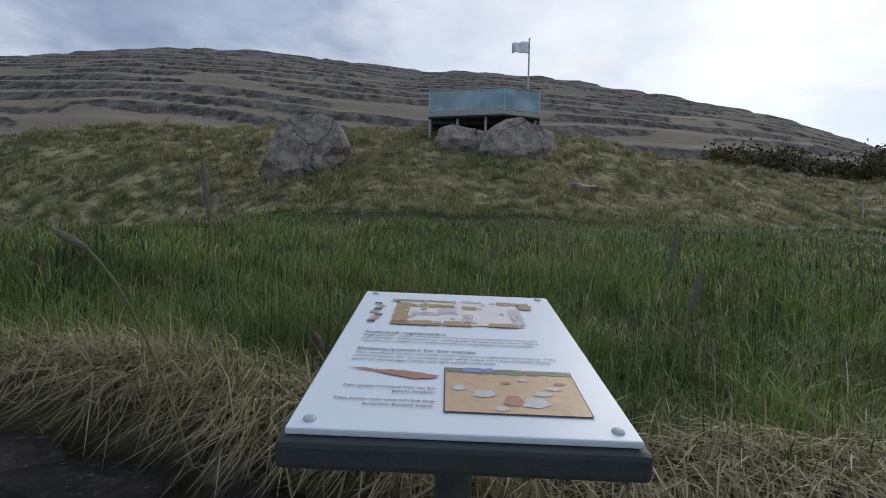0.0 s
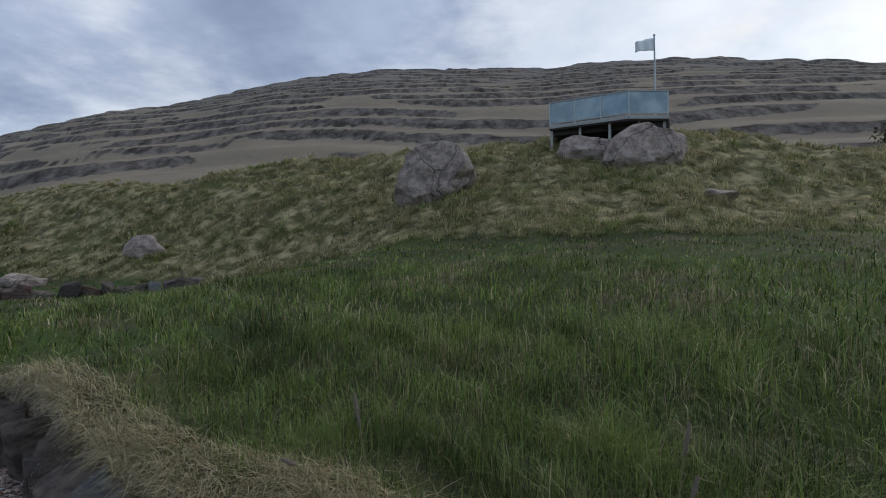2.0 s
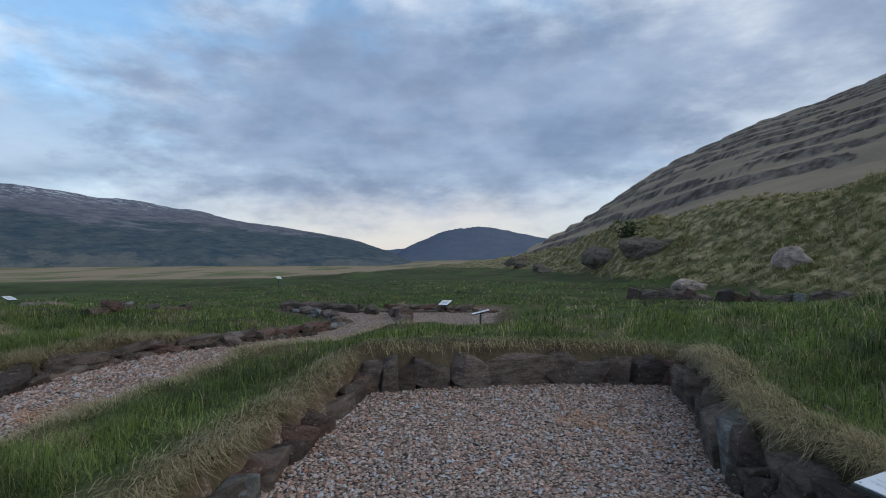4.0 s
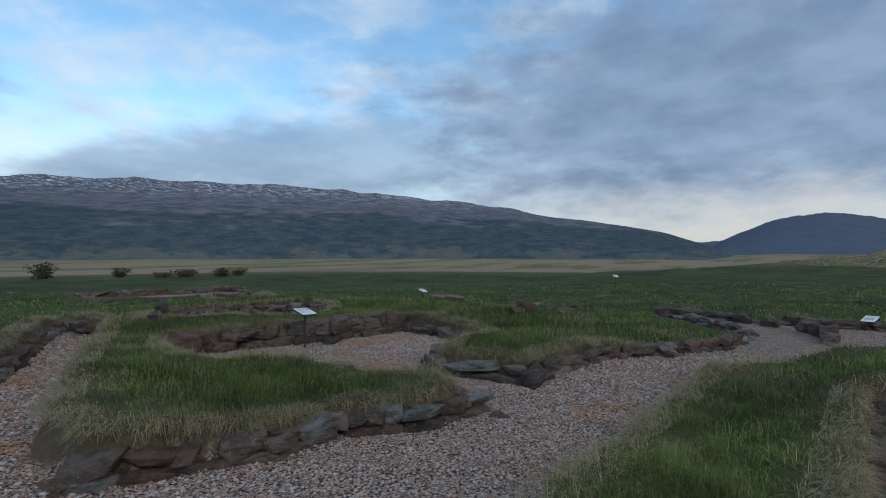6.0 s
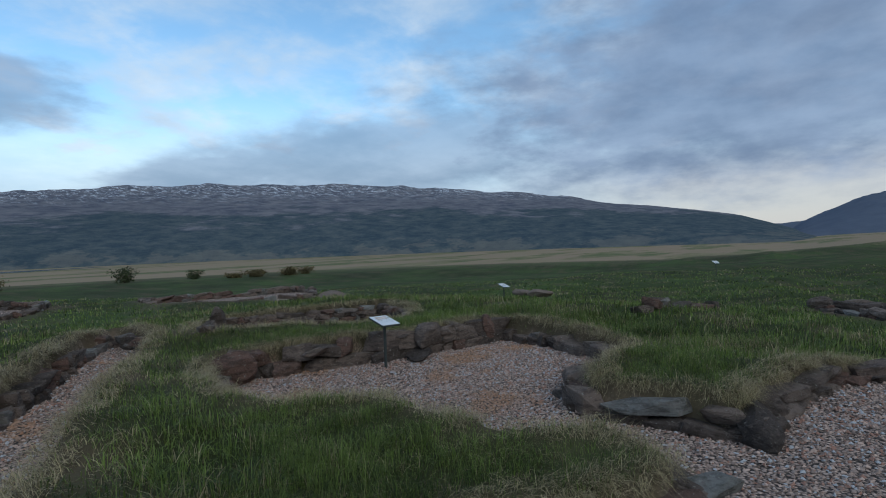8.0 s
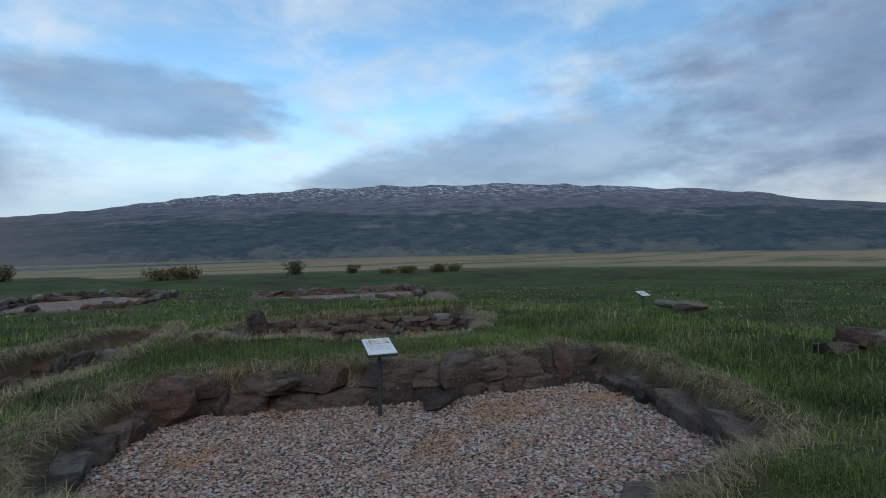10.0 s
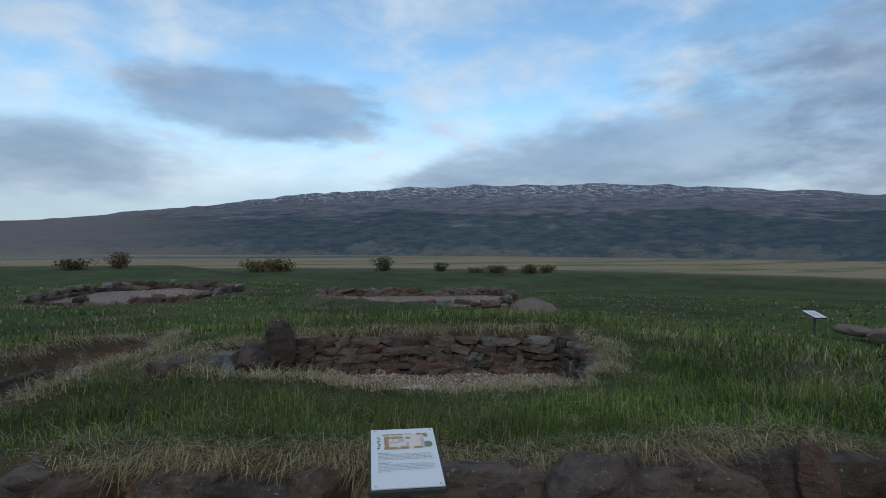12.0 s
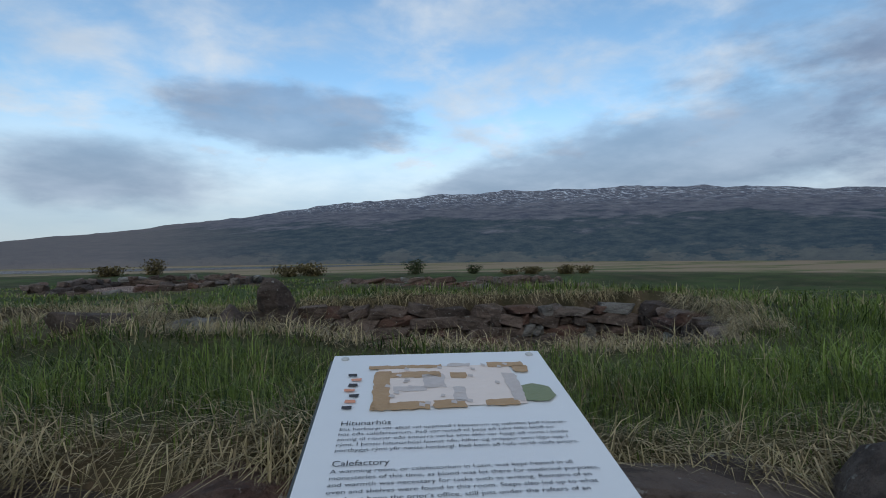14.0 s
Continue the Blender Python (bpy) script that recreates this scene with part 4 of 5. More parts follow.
for i, (yaw, dist, w, h, mat) in enumerate(((-175.7, 70, 3.6, 1.1, TWIG_LEAF), (-179.2, 74, 3.0, 1.8, TWIG_LEAF), (168.5, 72, 3.6, 1.7, TWIG_LEAF), (166.0, 74, 4.2, 1.7, TWIG_LEAF), (155.3, 76, 3.2, 2.0, LEAF), (149.0, 74, 2.0, 1.2, LEAF), (145.0, 72, 2.6, 0.8, TWIG_LEAF), (143.0, 73, 3.0, 0.9, TWIG_LEAF), (139.3, 72, 3.0, 1.2, TWIG_LEAF), (137.6, 74, 2.4, 1.1, TWIG_LEAF))):
    a = radians(yaw)
    shrub(-5 - math.sin(a) * dist, -9 + math.cos(a) * dist, w, h, mat, 100 + i, "dark rounded willow shrub at the meadow's edge" if mat is LEAF else "bare brownish willow shrub at the meadow's edge", 850)
shrub(-34.6, 16.2, 1.7, 2.4, LEAF, 131, "dark birch shrub growing by the rock outcrop", 800)
for i in range(16):
    yaw = radians(-22.0 - i * 1.15)
    d = float(np.interp(-22.0 - i * 1.15, HILL_YAW, HILL_CREST)) - 1.0 + (i * 7) % 5
    shrub(-math.sin(yaw) * d, math.cos(yaw) * d, 2.2 + (i % 3) * 0.5, 1.3 + (i % 4) * 0.25, TWIG_LEAF, 150 + i, "brownish birch scrub on the crest of the hill", 600)


# ---------------------------------------------------------------- fence on the slope
def fence():
    pts = [(14.5, 22.0), (18.5, 23.2), (22.5, 24.0), (26.5, 25.0)]
    f = empty("wire_fence", pose(0, 0, 0), "thin wire fence with slim wooden posts on the slope", "fence")
    tops = []
    for x, y in pts:
        z = float(ground_height(x, y))
        part("post", tube((x, y, z - 0.2), (x, y, z + 1.0), 0.04, 0.035, 8), PALE_WOOD, f)
        tops.append(Vector((x, y, z)))
    for a, b in zip(tops, tops[1:]):
        for h in (0.45, 0.9):
            part("wire", tube(a + Vector((0, 0, h)), b + Vector((0, 0, h)), 0.006, None, 5), STEEL, f)


fence()

# ---------------------------------------------------------------- river
river = mesh_from("water", np.array([[-700, -1440, -24.7], [-300, -1230, -24.7], [500, -1160, -24.7], [1200, -1200, -24.7], [1200, -1540, -24.7], [500, -1500, -24.7], [-300, -1460, -24.7], [-700, -1490, -24.7]], float), np.array([[0, 7, 6, 1], [1, 6, 5, 2], [2, 5, 4, 3]]), WATER)
tagged(new("water", river), "pale river winding across the valley floor", "river", kind="structure")


# ---------------------------------------------------------------- tall stalks by the wall
def stalk(x, y, z, tip, droop, seed, label):
    t = empty("grass_stalk", pose(x, y, z), label, "grass stalk", "tall stalks with seed heads by the wall")
    base, tip = Vector((0, 0, 0)), Vector(tip) - Vector((x, y, z))
    mid = base.lerp(tip, 0.55) + Vector((0, 0, droop))
    pts = [base.lerp(mid, u).lerp(mid.lerp(tip, u), u) for u in [i / 10 for i in range(11)]]
    cut = 8
    bm = bmesh.new()
    for a, b in zip(pts[:cut], pts[1:cut + 1]):
        q = tube(a, b, 0.0024, 0.002, 6)
        me = bpy.data.meshes.new("tmp")
        q.to_mesh(me)
        q.free()
        bm.from_mesh(me)
        bpy.data.meshes.remove(me)
    part("stem", bm, STALK, t)
    a, b = pts[cut], pts[-1]
    head = bmesh.new()
    bmesh.ops.create_uvsphere(head, u_segments=14, v_segments=22, radius=1.0)
    r = random.Random(seed)
    L = (b - a).length
    for v in head.verts:
        k = 1 + r.uniform(-0.22, 0.22)
        v.co = Vector((v.co.x * 0.0062 * k, v.co.y * 0.0062 * k, v.co.z * L * 0.62))
    bmesh.ops.transform(head, matrix=Matrix.Translation((a + b) / 2) @ (b - a).to_track_quat("Z", "Y").to_matrix().to_4x4(), verts=head.verts)
    part("seed_head", head, SEED, t, "dry brown seed head")
    return t


# ---------------------------------------------------------------- dry stone linings of the rooms
def stone_mesh(seed):
    """An angular field stone, about one unit each way, some 40 triangles."""
    r = random.Random(seed)
    bm = bmesh.new()
    for sx in (-1, 1):
        for sy in (-1, 1):
            for sz in (-1, 1):
                for k in range(2):
                    c = [sx * r.uniform(0.10, 0.56), sy * r.uniform(0.16, 0.54), sz * r.uniform(0.14, 0.56)]
                    bm.verts.new(c)
    for v in bm.verts:
        v.co.z += 0.22 * v.co.x * (1 if seed % 2 else -1) * (seed % 3 == 0)
    hull = bmesh.ops.convex_hull(bm, input=bm.verts)
    bmesh.ops.delete(bm, geom=[v for v in hull["geom_interior"] if isinstance(v, bmesh.types.BMVert)], context="VERTS")
    loose = [v for v in bm.verts if not v.link_faces]
    bmesh.ops.delete(bm, geom=loose, context="VERTS")
    bmesh.ops.bevel(bm, geom=[e for e in bm.edges if e.calc_face_angle(0) > 0.9], offset=0.025, segments=1, affect="EDGES")
    me = bpy.data.meshes.new("stone")
    bm.to_mesh(me)
    bm.free()
    me.materials.append(STONE)
    return me


STONES = [stone_mesh(i) for i in range(20)]


def lay(parent, x, y, z, sx, sy, sz, turn, rnd, tidy=1.0):
    ob = new("stone", rnd.choice(STONES))
    ob.parent = parent
    ob.matrix_local = pose(x, y, z, rnd.uniform(-10, 10) * tidy, rnd.uniform(-9, 9) * tidy, turn + rnd.choice((0, 180)) + rnd.uniform(-12, 12) * tidy) @ Matrix.Diagonal((sx, sy, sz, 1))
    return ob


def lining(poly, level, seed, label, big=0.42, courses=2, height=0.36, skip=(), styles=None):
    """Stones set against the turf round a gravel floor, leaving the doorways open."""
    rnd = random.Random(seed)
    usual = (big, courses, height)
    wall = empty("dry_stone_wall", pose(0, 0, 0), label, "stone wall", "stone walls of the excavated rooms")
    n = len(poly)
    area = sum(poly[i][0] * poly[(i + 1) % n][1] - poly[(i + 1) % n][0] * poly[i][1] for i in range(n))
    side = -1 if area > 0 else 1
    others = [p for p, _ in FLOORS if p is not poly]
    for i in range(n):
        if i in skip:
            continue
        (ax, ay), (bx, by) = poly[i], poly[(i + 1) % n]
        L = math.hypot(bx - ax, by - ay)
        dx, dy = (bx - ax) / L, (by - ay) / L
        nx, ny = -dy * side, dx * side
        ang = math.degrees(math.atan2(dy, dx))
        big, courses, height = (styles or {}).get(i, usual)
        for c in range(courses):
            s = rnd.uniform(-0.1, 0.1)
            ch = height / courses
            while s < L - 0.05:
                w = big * rnd.choice((0.4, 0.6, 0.8, 1.0, 1.3)) * rnd.uniform(0.85, 1.15)
                m = s + w / 2
                out = 0.07 + 0.05 * c / courses + rnd.uniform(-0.03, 0.03)
                x, y = ax + dx * m + nx * out, ay + dy * m + ny * out
                s += w * 0.86
                gone = any(float(polygon_distance(np.array([x]), np.array([y]), p)[0]) < 0.12 for p in others)
                if gone or (c == courses - 1 and 1 < courses < 4 and rnd.random() < 0.25):
                    continue
                hh = ch * (rnd.uniform(0.7, 1.15) if courses == 1 else rnd.uniform(0.9, 1.5))
                foot_z = float(ground_height(x - nx * (out + 0.12), y - ny * (out + 0.12)))
                lay(wall, x, y, min(foot_z, level + 0.2) + (hh * 0.45 if courses == 1 else ch * (c + 0.5)) - 0.04, w * 1.12, rnd.uniform(0.22, 0.34), hh, ang, rnd, 0.35 if courses > 3 else 1.0)
    return wall


WALLED = [(ROOM_DORMITORY, -0.10, 1, "low reddish basalt stones lining the sleeping quarters floor", 0.5, 1, 0.26, (), {0: (0.6, 1, 0.44), 1: (0.64, 1, 0.46), 2: (0.58, 1, 0.44), 3: (0.5, 1, 0.34), 4: (0.5, 1, 0.40), 5: (0.5, 2, 0.44), 6: (0.5, 2, 0.44), 7: (0.5, 2, 0.42)}), (WARMING_ROOM, 0.0, 2, "uneven dark basalt stones lining the warming room floor", 0.5, 1, 0.28, (), {7: (0.6, 2, 0.42), 8: (0.7, 2, 0.44), 9: (0.55, 2, 0.42), 10: (0.5, 2, 0.40)}),
          (PASSAGE, -0.05, 3, "large flat basalt stones edging the gravel passage", 0.46, 2, 0.24, (21, 22, 23, 24, 25, 26, 27, 28)), (LANE, -0.02, 4, "tumbled dark stones along the narrow gravel lane", 0.42, 2, 0.28, (0, 1)), (KITCHEN, -0.15, 5, "carefully stacked dark stone wall round a sunken room", 0.34, 5, 0.52, (0, 1)),
          (HALL, -0.08, 6, "low stone walls round a distant gravel floor", 0.55, 2, 0.30), (EAST_ROOM, -0.02, 7, "broken stone walls round a distant gravel room", 0.55, 2, 0.32)]


# ---------------------------------------------------------------- grass
WALKED = np.array([(0.0, -0.3), (0.2, -0.8), (0.9, -1.3), (1.7, -1.8), (2.2, -3.0), (2.3, -4.2), (1.8, -5.0), (0.2, -5.6), (-1.6, -5.75), (-2.8, -6.0), (-3.8, -7.0), (-4.6, -8.4), (-5.2, -9.5), (-5.3, -9.75)])


def walk_distance(px, py):
    best = np.full(px.shape, 1e9)
    for (ax, ay), (bx, by) in zip(WALKED, WALKED[1:]):
        ex, ey = bx - ax, by - ay
        t = np.clip(((px - ax) * ex + (py - ay) * ey) / (ex * ex + ey * ey), 0, 1)
        best = np.minimum(best, np.hypot(px - ax - t * ex, py - ay - t * ey))
    return best


def blades(px, py, pz, height, width, lean, heading, bend):
    """Blades of three triangles each."""
    n = len(px)
    hx, hy = np.cos(heading), np.sin(heading)
    wx, wy = -hy * width / 2, hx * width / 2
    b = np.stack([px, py, pz], 1)
    up = height * np.cos(lean)
    outw = height * np.sin(lean)
    m = b + np.stack([hx * outw * 0.38, hy * outw * 0.38, up * 0.58], 1)
    t = b + np.stack([hx * (outw + bend * height), hy * (outw + bend * height), up - np.abs(bend) * height * 0.5], 1)
    w3 = np.stack([wx, wy, np.zeros(n)], 1)
    verts = np.stack([b - w3, b + w3, m - w3 * 0.8, m + w3 * 0.8, t], 1).reshape(-1, 3)
    o = np.arange(n)[:, None] * 5
    faces = np.stack([o + [[0, 1, 3]], o + [[0, 3, 2]], o + [[2, 3, 4]]], 1).reshape(-1, 3)
    return verts, faces


R = np.random.RandomState(5)


def meadow(near, far, density, width, hscale, name, label, tuft=0.0):
    """Grass on the turf between two distances from the line walked."""
    lo, hi = WALKED.min(0) - far, WALKED.max(0) + far
    n = int((hi - lo).prod() * density)
    px, py = R.uniform(lo[0], hi[0], n), R.uniform(lo[1], hi[1], n)
    wd = walk_distance(px, py)
    k = (wd >= near) & (wd < far)
    px, py, wd = px[k], py[k], wd[k]
    d, _ = dug(px, py)
    s, _, _, side = hill_part(px, py)
    k = (d > 0.17) & (s < 1.15)
    px, py, d, s, side = px[k], py[k], d[k], s[k], side[k]
    hill = smooth(0.02, 0.12, s + 0.05 * waves(px, py, 41, 4.0)) * side
    clump = waves(px, py, 51, 0.55, 2)
    k = R.uniform(0, 1, len(px)) < np.where(hill > 0.5, smooth(-0.6, 0.6, waves(px, py, 57, 1.1, 2)), 0.55 + 0.45 * smooth(-0.5, 0.5, clump))
    px, py, d, s, hill, clump = px[k], py[k], d[k], s[k], hill[k], clump[k]
    n = len(px)
    dry = np.clip(dryness(px, py, d) + 0.22 * waves(px, py, 61, 0.35, 2), 0, 1)
    lush = smooth(0.2, 1.2, d) * (0.75 + 0.45 * smooth(-0.4, 0.8, waves(px, py, 71, 2.2)))
    north = smooth(0.5, 3.0, py) * smooth(9.0, 5.0, py)
    hgt = (0.07 + 0.10 * lush + 0.045 * north * lush) * R.uniform(0.4, 1.35, n) * hscale * (1 + 0.35 * clump)
    isdry = R.uniform(0, 1, n) < dry * 0.85
    tan = smooth(-0.15, 0.45, waves(px, py, 81, 2.2, 3))
    isdry = np.where(hill > 0.5, R.uniform(0, 1, n) < 0.6 + 0.38 * tan, isdry)
    hgt = np.where(hill > 0.5, R.uniform(0.10, 0.26, n) * (1 + 0.3 * hscale), hgt)
    lean = np.abs(R.normal(0.55, 0.38, n)) + np.where(isdry, R.uniform(0.35, 1.1, n), 0) * smooth(1.6, 0.2, d)
    lean = np.clip(lean + np.where(hill > 0.5, 0.35, 0), 0.02, 1.45)
    head = R.normal(0, 1.7, n) + 3.0 * waves(px, py, 95, 1.3, 2)
    wid = width * R.uniform(0.6, 1.4, n)
    pz = ground_height(px, py) - 0.015
    verts, faces = blades(px, py, pz, np.clip(hgt, 0.03, 0.6), wid, lean, head, R.normal(0.16, 0.2, n))
    rnd = np.clip(R.normal(0.42, 0.25, n) + 0.22 * waves(px, py, 91, 1.4) + 0.14 * waves(px, py, 93, 4.5), 0, 1)
    dr = np.where(isdry, R.uniform(0.55, 1.0, n), R.uniform(0.0, 0.15, n))
    me = mesh_from(name, verts, faces, BLADE, False, {"dry": np.repeat(dr, 5), "rnd": np.repeat(rnd, 5)})
    return tagged(new(name, me), label, "grass", kind="stuff"), n


meadow(0.0, 2.4, 6200, 0.0032, 1.0, "grass", "long green grass mixed with pale dry straw")
meadow(2.4, 4.8, 1900, 0.0058, 1.0, "grass", "green turf grass with straw along the stones")
meadow(4.8, 9.5, 460, 0.012, 0.85, "grass", "green meadow grass beyond the walls")
meadow(9.5, 18.0, 120, 0.022, 0.6, "grass", "green and straw coloured meadow grass")
meadow(18.0, 34.0, 26, 0.045, 0.5, "grass", "rough tussock grass on the hillside and far turf")


def tussocks(count):
    """Rounded clumps of old grass over the hillside, most of them bleached."""
    yaw, u = np.radians(R.uniform(-42, 76, count)), R.uniform(0.02, 1.08, count)
    deg = np.degrees(yaw)
    near, top = np.interp(deg, HILL_YAW, HILL_FOOT), np.interp(deg, HILL_YAW, HILL_CREST)
    r = near + (top - near) * u
    cx, cy = 0.3 - np.sin(yaw) * r, np.cos(yaw) * r - 0.9
    k = waves(cx, cy, 58, 3.0, 2) > -0.55
    cx, cy, r = cx[k], cy[k], r[k]
    m, per = len(cx), 34
    size = R.uniform(0.14, 0.36, m)
    pale = np.clip(R.normal(0.72, 0.28, m) + 0.35 * waves(cx, cy, 82, 5.0, 2), 0, 1)
    a, q = R.uniform(0, 2 * np.pi, (m, per)), np.sqrt(R.uniform(0, 1, (m, per)))
    px, py = (cx[:, None] + np.cos(a) * q * size[:, None] * 0.6).ravel(), (cy[:, None] + np.sin(a) * q * size[:, None] * 0.6).ravel()
    n = len(px)
    hgt = (size[:, None] * R.uniform(0.7, 1.35, (m, per))).ravel()
    wid = (0.0011 * r[:, None] * R.uniform(0.5, 1.3, (m, per))).ravel()
    lean = (0.15 + q * 1.05 + R.normal(0, 0.15, (m, per))).ravel()
    verts, faces = blades(px, py, ground_height(px, py) - 0.03, hgt, wid, lean, (a + R.normal(0, 0.4, (m, per))).ravel(), R.uniform(0.05, 0.35, n))
    dry = np.where(R.uniform(0, 1, (m, per)) < pale[:, None] * 1.1, R.uniform(0.6, 1.0, (m, per)), R.uniform(0.12, 0.4, (m, per))).ravel()
    me = mesh_from("tussock_grass", verts, faces, BLADE, False, {"dry": np.repeat(dry, 5), "rnd": np.repeat(np.clip(R.normal(0.68, 0.25, n), 0, 1), 5)})
    tagged(new("tussock_grass", me), "rough bleached tussocks of old grass on the hillside", "grass", kind="stuff")


tussocks(4200)


def straw_fringe(per_metre, far):
    """Bleached dead grass that lies along the edges and hangs over the stones."""
    xs, ys, hs = [], [], []
    for poly, _ in FLOORS:
        n = len(poly)
        area = sum(poly[i][0] * poly[(i + 1) % n][1] - poly[(i + 1) % n][0] * poly[i][1] for i in range(n))
        side = -1 if area > 0 else 1
        for i in range(n):
            (ax, ay), (bx, by) = poly[i], poly[(i + 1) % n]
            L = math.hypot(bx - ax, by - ay)
            nx, ny = -(by - ay) / L * side, (bx - ax) / L * side
            k = int(L * per_metre * (2.2 if poly is ROOM_DORMITORY and 3 <= i <= 7 else 1))
            u, o = R.uniform(0, 1, k), 0.12 + 0.36 * R.uniform(0, 1, k) ** 1.4
            xs.append(ax + (bx - ax) * u + nx * o)
            ys.append(ay + (by - ay) * u + ny * o)
            hs.append(np.full(k, math.atan2(-ny, -nx)))
    px, py, head = np.concatenate(xs), np.concatenate(ys), np.concatenate(hs)
    wd = walk_distance(px, py)
    k = (wd < far) & (R.uniform(0, 1, len(px)) < np.clip(1.25 - wd / far, 0.1, 1) * (0.35 + 0.65 * smooth(-0.3, 0.5, waves(px, py, 101, 0.9))))
    px, py, head, wd = px[k], py[k], head[k], wd[k]
    d, _ = dug(px, py)
    k = d > 0.13
    px, py, head, wd, d = px[k], py[k], head[k], wd[k], d[k]
    n = len(px)
    toward = head
    head = head + R.normal(0, 1.0, n)
    hgt = R.uniform(0.05, 0.18, n)
    z0 = turf_height(px, py) + 0.03 - 0.04 * smooth(0.22, 0.12, d)
    lean = np.where(R.uniform(0, 1, n) < 0.12, R.uniform(0.3, 0.9, n), R.uniform(1.0, 1.6, n))
    hang = R.uniform(0, 1, n) < 0.45 * smooth(0.34, 0.2, d)
    lean = np.where(hang, R.uniform(1.7, 2.5, n), lean)
    head = np.where(hang, toward + R.normal(0, 0.5, n), head)
    z0 = np.where(hang, z0 + 0.02, z0)
    verts, faces = blades(px, py, z0 + R.uniform(-0.03, 0.05, n), hgt, R.uniform(0.0016, 0.0034, n) * (1 + 0.22 * wd), lean, head, R.uniform(0.0, 0.35, n))
    me = mesh_from("dry_grass", verts, faces, BLADE, False, {"dry": np.repeat(R.uniform(0.75, 1.0, n), 5), "rnd": np.repeat(R.uniform(0, 1, n), 5)})
    tagged(new("dry_grass", me), "bleached dead grass hanging over the stone edges", "grass", kind="stuff")


straw_fringe(2400, 8.0)


# ---------------------------------------------------------------- loose gravel
def gravel(count, far):
    lo, hi = WALKED.min(0) - far, WALKED.max(0) + far
    n = int(count)
    px, py = R.uniform(lo[0], hi[0], n), R.uniform(lo[1], hi[1], n)
    wd = walk_distance(px, py)
    d, _ = dug(px, py)
    k = (d < 0.06) & (R.uniform(0, 1, n) < np.clip(1.6 - wd / far * 1.6, 0, 1))
    px, py, wd = px[k], py[k], wd[k]
    n = len(px)
    s = R.uniform(0.006, 0.0165, n) * (1 + 0.10 * wd)
    base = np.array([(1, 0, 0), (0, 1, 0), (-1, 0, 0), (0, -1, 0), (0, 0, 0.75), (0, 0, -0.6)], float)
    tri = np.array([(0, 1, 4), (1, 2, 4), (2, 3, 4), (3, 0, 4), (1, 0, 5), (2, 1, 5), (3, 2, 5), (0, 3, 5)])
    a = R.uniform(0, 2 * np.pi, n)
    v = base[None] * (1 + R.uniform(-0.45, 0.45, (n, 6, 3))) + R.normal(0, 0.16, (n, 6, 3))
    v = v * (s[:, None] * R.uniform(0.7, 1.3, (n, 3)))[:, None, :]
    c, sn = np.cos(a)[:, None], np.sin(a)[:, None]
    x, y = v[..., 0] * c - v[..., 1] * sn, v[..., 0] * sn + v[..., 1] * c
    z = v[..., 2] + ground_height(px, py)[:, None] + s[:, None] * 0.35
    verts = np.stack([x + px[:, None], y + py[:, None], z], -1).reshape(-1, 3)
    faces = (tri[None] + np.arange(n)[:, None, None] * 6).reshape(-1, 3)
    tagged(new("gravel", mesh_from("gravel", verts, faces, PEBBLE)), "loose pinkish grey angular gravel on the floors", "gravel", kind="stuff")
    return n


gravel(520000, 7.0)

# ---------------------------------------------------------------- stalks by the board
for (x, y, z), tip, droop, label in (((-0.571, 0.72, 0.36), (-0.636, 0.675, 0.902), 0.02, "tall dry grass stalk with a slim dark head"), ((-0.60, 0.62, 0.36), (-0.753, 0.478, 0.767), 0.16, "bent grass stalk with a drooping grey seed head"),
                                     ((0.25, 0.93, 0.36), (0.311, 0.912, 0.837), 0.0, "pale green grass stalk with a soft head"), ((0.24, 0.84, 0.36), (0.321, 0.804, 0.732), 0.0, "dark grass stalk with a thick brown head"), ((-0.35, 0.75, 0.36), (-0.374, 0.572, 0.618), 0.05, "short dark grass stalk by the board")):
    stalk(x, y, z, tip, droop, int(abs(x) * 1000), label)


# ---------------------------------------------------------------- single stones
def single(x, y, z, size, turn, seed, label, mat=STONE, sink=0.35):
    bm = rock_bmesh(seed, *size, 3, 0.12, 0.5)
    me = bpy.data.meshes.new("stone_slab")
    bm.to_mesh(me)
    bm.free()
    me.materials.append(mat)
    ob = new("stone_slab", me)
    ob.matrix_world = pose(x, y, z, *turn)
    return tagged(ob, label, "stone")


single(-6.72, -10.30, 0.27, (0.72, 0.42, 0.46), (-18, 6, 28), 201, "big brown slab on top of the room's back wall")
single(-6.33, -10.55, 0.37, (0.46, 0.24, 0.07), (0, 3, 30), 202, "thin flat slate laid over a dark gap")
single(-6.38, -10.24, 0.07, (0.8, 0.36, 0.14), (4, 0, 30), 203, "broad grey slab lying at the wall's foot")
single(-4.88, -11.02, 0.31, (0.34, 0.30, 0.10), (14, -4, 34), 204, "pale grey flat stone set on the wall")
single(-3.95, -11.6, 0.18, (0.40, 0.55, 0.46), (6, 14, 40), 205, "upright grey slab at the room's corner")
single(-5.42, -7.30, 0.07, (0.34, 0.26, 0.18), (0, 0, 20), 206, "rust orange stone at the doorway", RUST_STONE)
single(-5.05, -7.36, 0.05, (0.40, 0.28, 0.16), (0, 6, 60), 207, "flat grey stone at the doorway")
single(-2.95, -5.55, 0.02, (0.26, 0.24, 0.22), (0, 0, 15), 208, "loose dark stone fallen on the gravel")
single(-6.30, -15.2, 0.30, (0.34, 0.26, 0.62), (0, 14, 30), 209, "tall upright stone at the sunken room's corner")
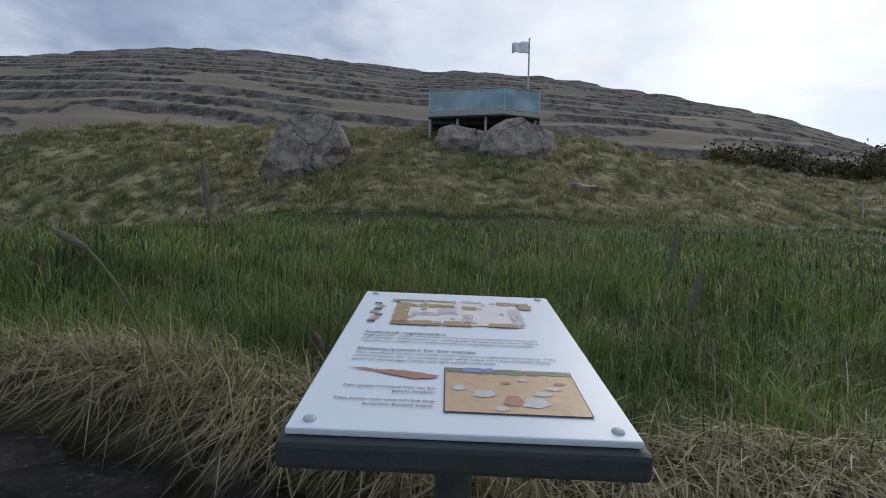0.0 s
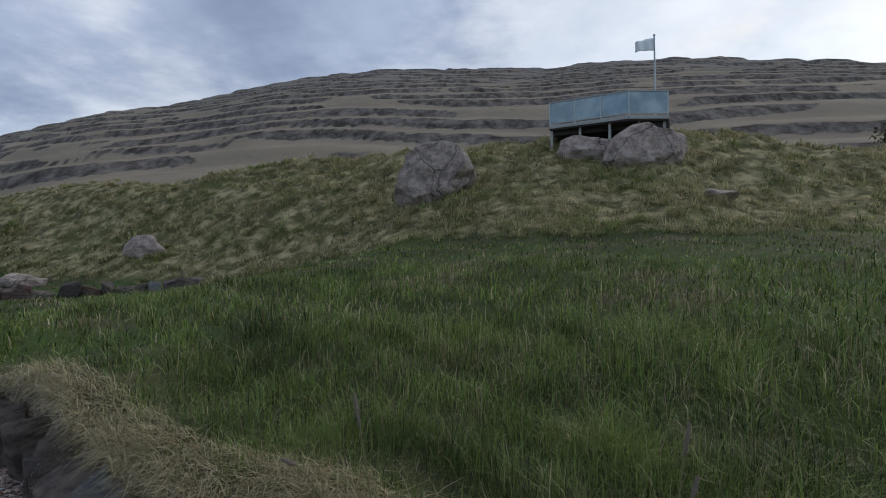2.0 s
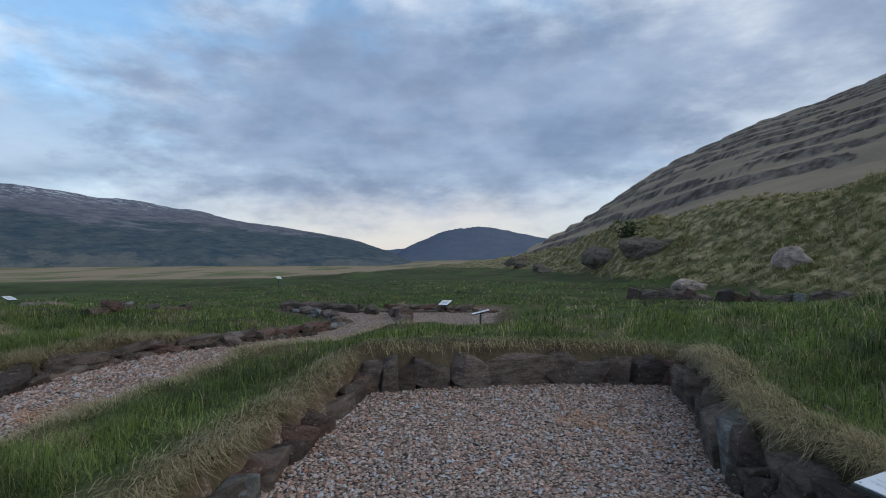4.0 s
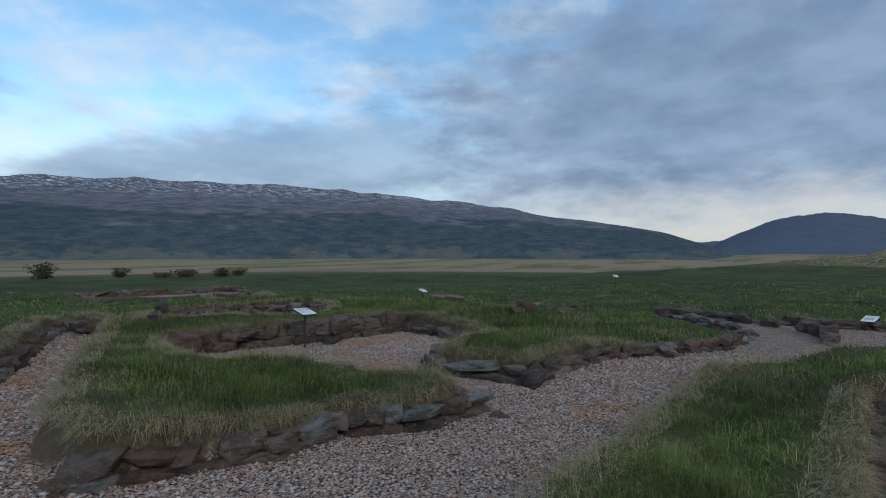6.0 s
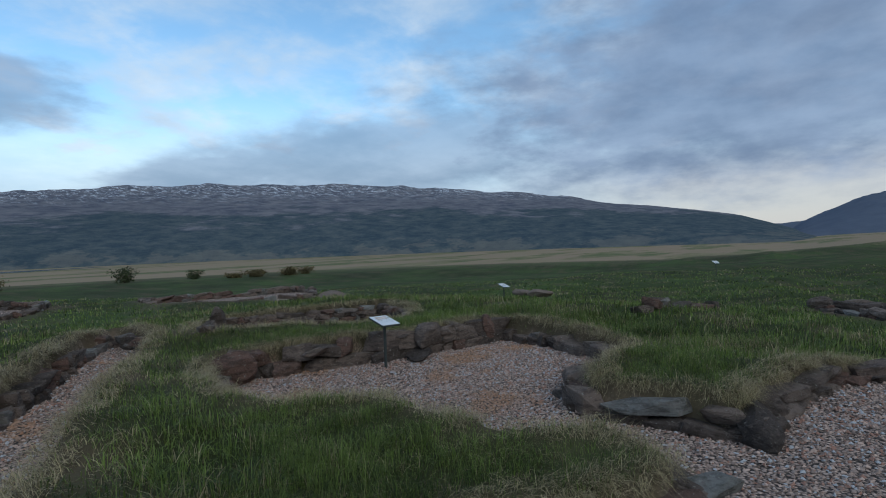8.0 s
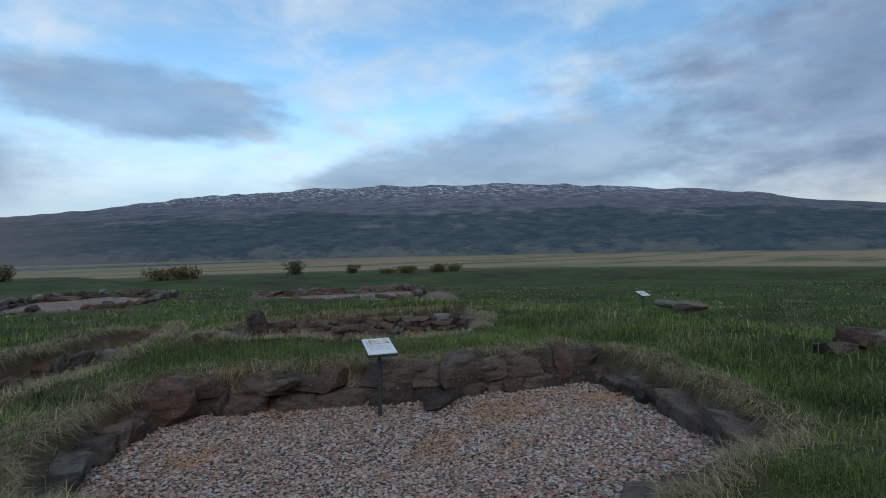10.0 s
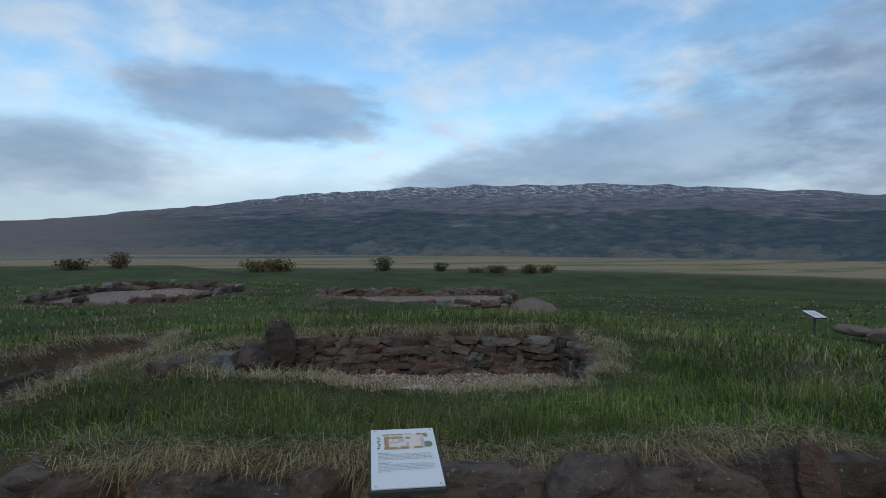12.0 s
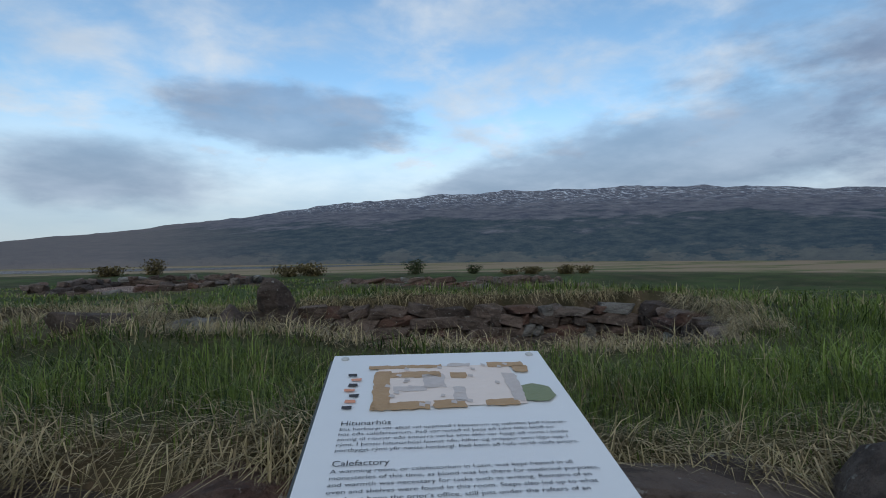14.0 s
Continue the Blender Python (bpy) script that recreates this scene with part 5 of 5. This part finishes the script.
single(-5.85, -14.75, 0.22, (0.55, 0.3, 0.45), (0, 0, 60), 210, "brown blocky stone beside an upright stone")
single(-5.45, -14.45, 0.16, (0.6, 0.3, 0.36), (0, 6, 50), 211, "long brown stone in the room's side wall")
single(-4.62, -5.66, 0.14, (0.75, 0.30, 0.34), (0, -4, 200), 212, "large flat-faced grey slab beside the doorway")
single(-5.25, -5.52, 0.13, (0.55, 0.28, 0.36), (0, 5, 165), 213, "reddish block in the edge of the passage")
single(-7.45, -4.12, 0.12, (0.5, 0.3, 0.3), (0, 0, 30), 214, "smooth pale boulder in the edge of the passage")
single(-18.0, -13.45, -0.13, (0.75, 0.5, 0.22), (0, 0, 70), 215, "flat grey stone lying in the grass", BROWN_ROCK)
single(-17.6, -12.6, -0.12, (0.8, 0.45, 0.26), (0, 0, 100), 216, "flat brown stone lying in the grass", BROWN_ROCK)
single(-7.8, -9.75, 0.30, (0.28, 0.2, 0.36), (10, 0, 20), 217, "pointed dark stone on the wall's corner")
single(-7.05, -10.25, 0.31, (0.5, 0.4, 0.16), (6, 0, 30), 218, "broad dark slab on the wall's top")
for i in range(5):
    single(-13.2 - 0.5 * i, -1.9 - 0.62 * i, 0.02, (0.6, 0.35, 0.3), (0, 0, 30 * i), 230 + i, "dark tumbled stone at the far floor's edge")


def stone_row(points, seed, label, big=0.5, tall=0.3):
    rnd = random.Random(seed)
    wall = empty("stone_row", pose(0, 0, 0), label, "stone wall")
    for (ax, ay), (bx, by) in zip(points, points[1:]):
        L = math.hypot(bx - ax, by - ay)
        s = 0.0
        while s < L:
            w = big * rnd.uniform(0.5, 1.4)
            u = (s + w / 2) / L
            x, y = ax + (bx - ax) * u, ay + (by - ay) * u
            h = tall * rnd.uniform(0.7, 1.3)
            lay(wall, x, y, float(ground_height(x, y)) + h * 0.3, w, 0.35, h, math.degrees(math.atan2(by - ay, bx - ax)), rnd)
            s += w * 0.95


stone_row([(-16.8, 7.4), (-15.4, 8.7), (-13.6, 10.6), (-12.2, 11.9)], 301, "low dark row of stones at the hill's foot", 0.55, 0.42)
stone_row([(-10.4, -1.2), (-11.6, -1.0), (-12.4, -1.2)], 302, "short stone row across the far gravel floor", 0.5, 0.3)
stone_row([(-12.6, -6.5), (-11.2, -7.4), (-10.4, -7.6)], 303, "low straw-covered stone ridge in the turf", 0.5, 0.22)

# the stones of the walls, last
for args in WALLED:
    lining(*args)
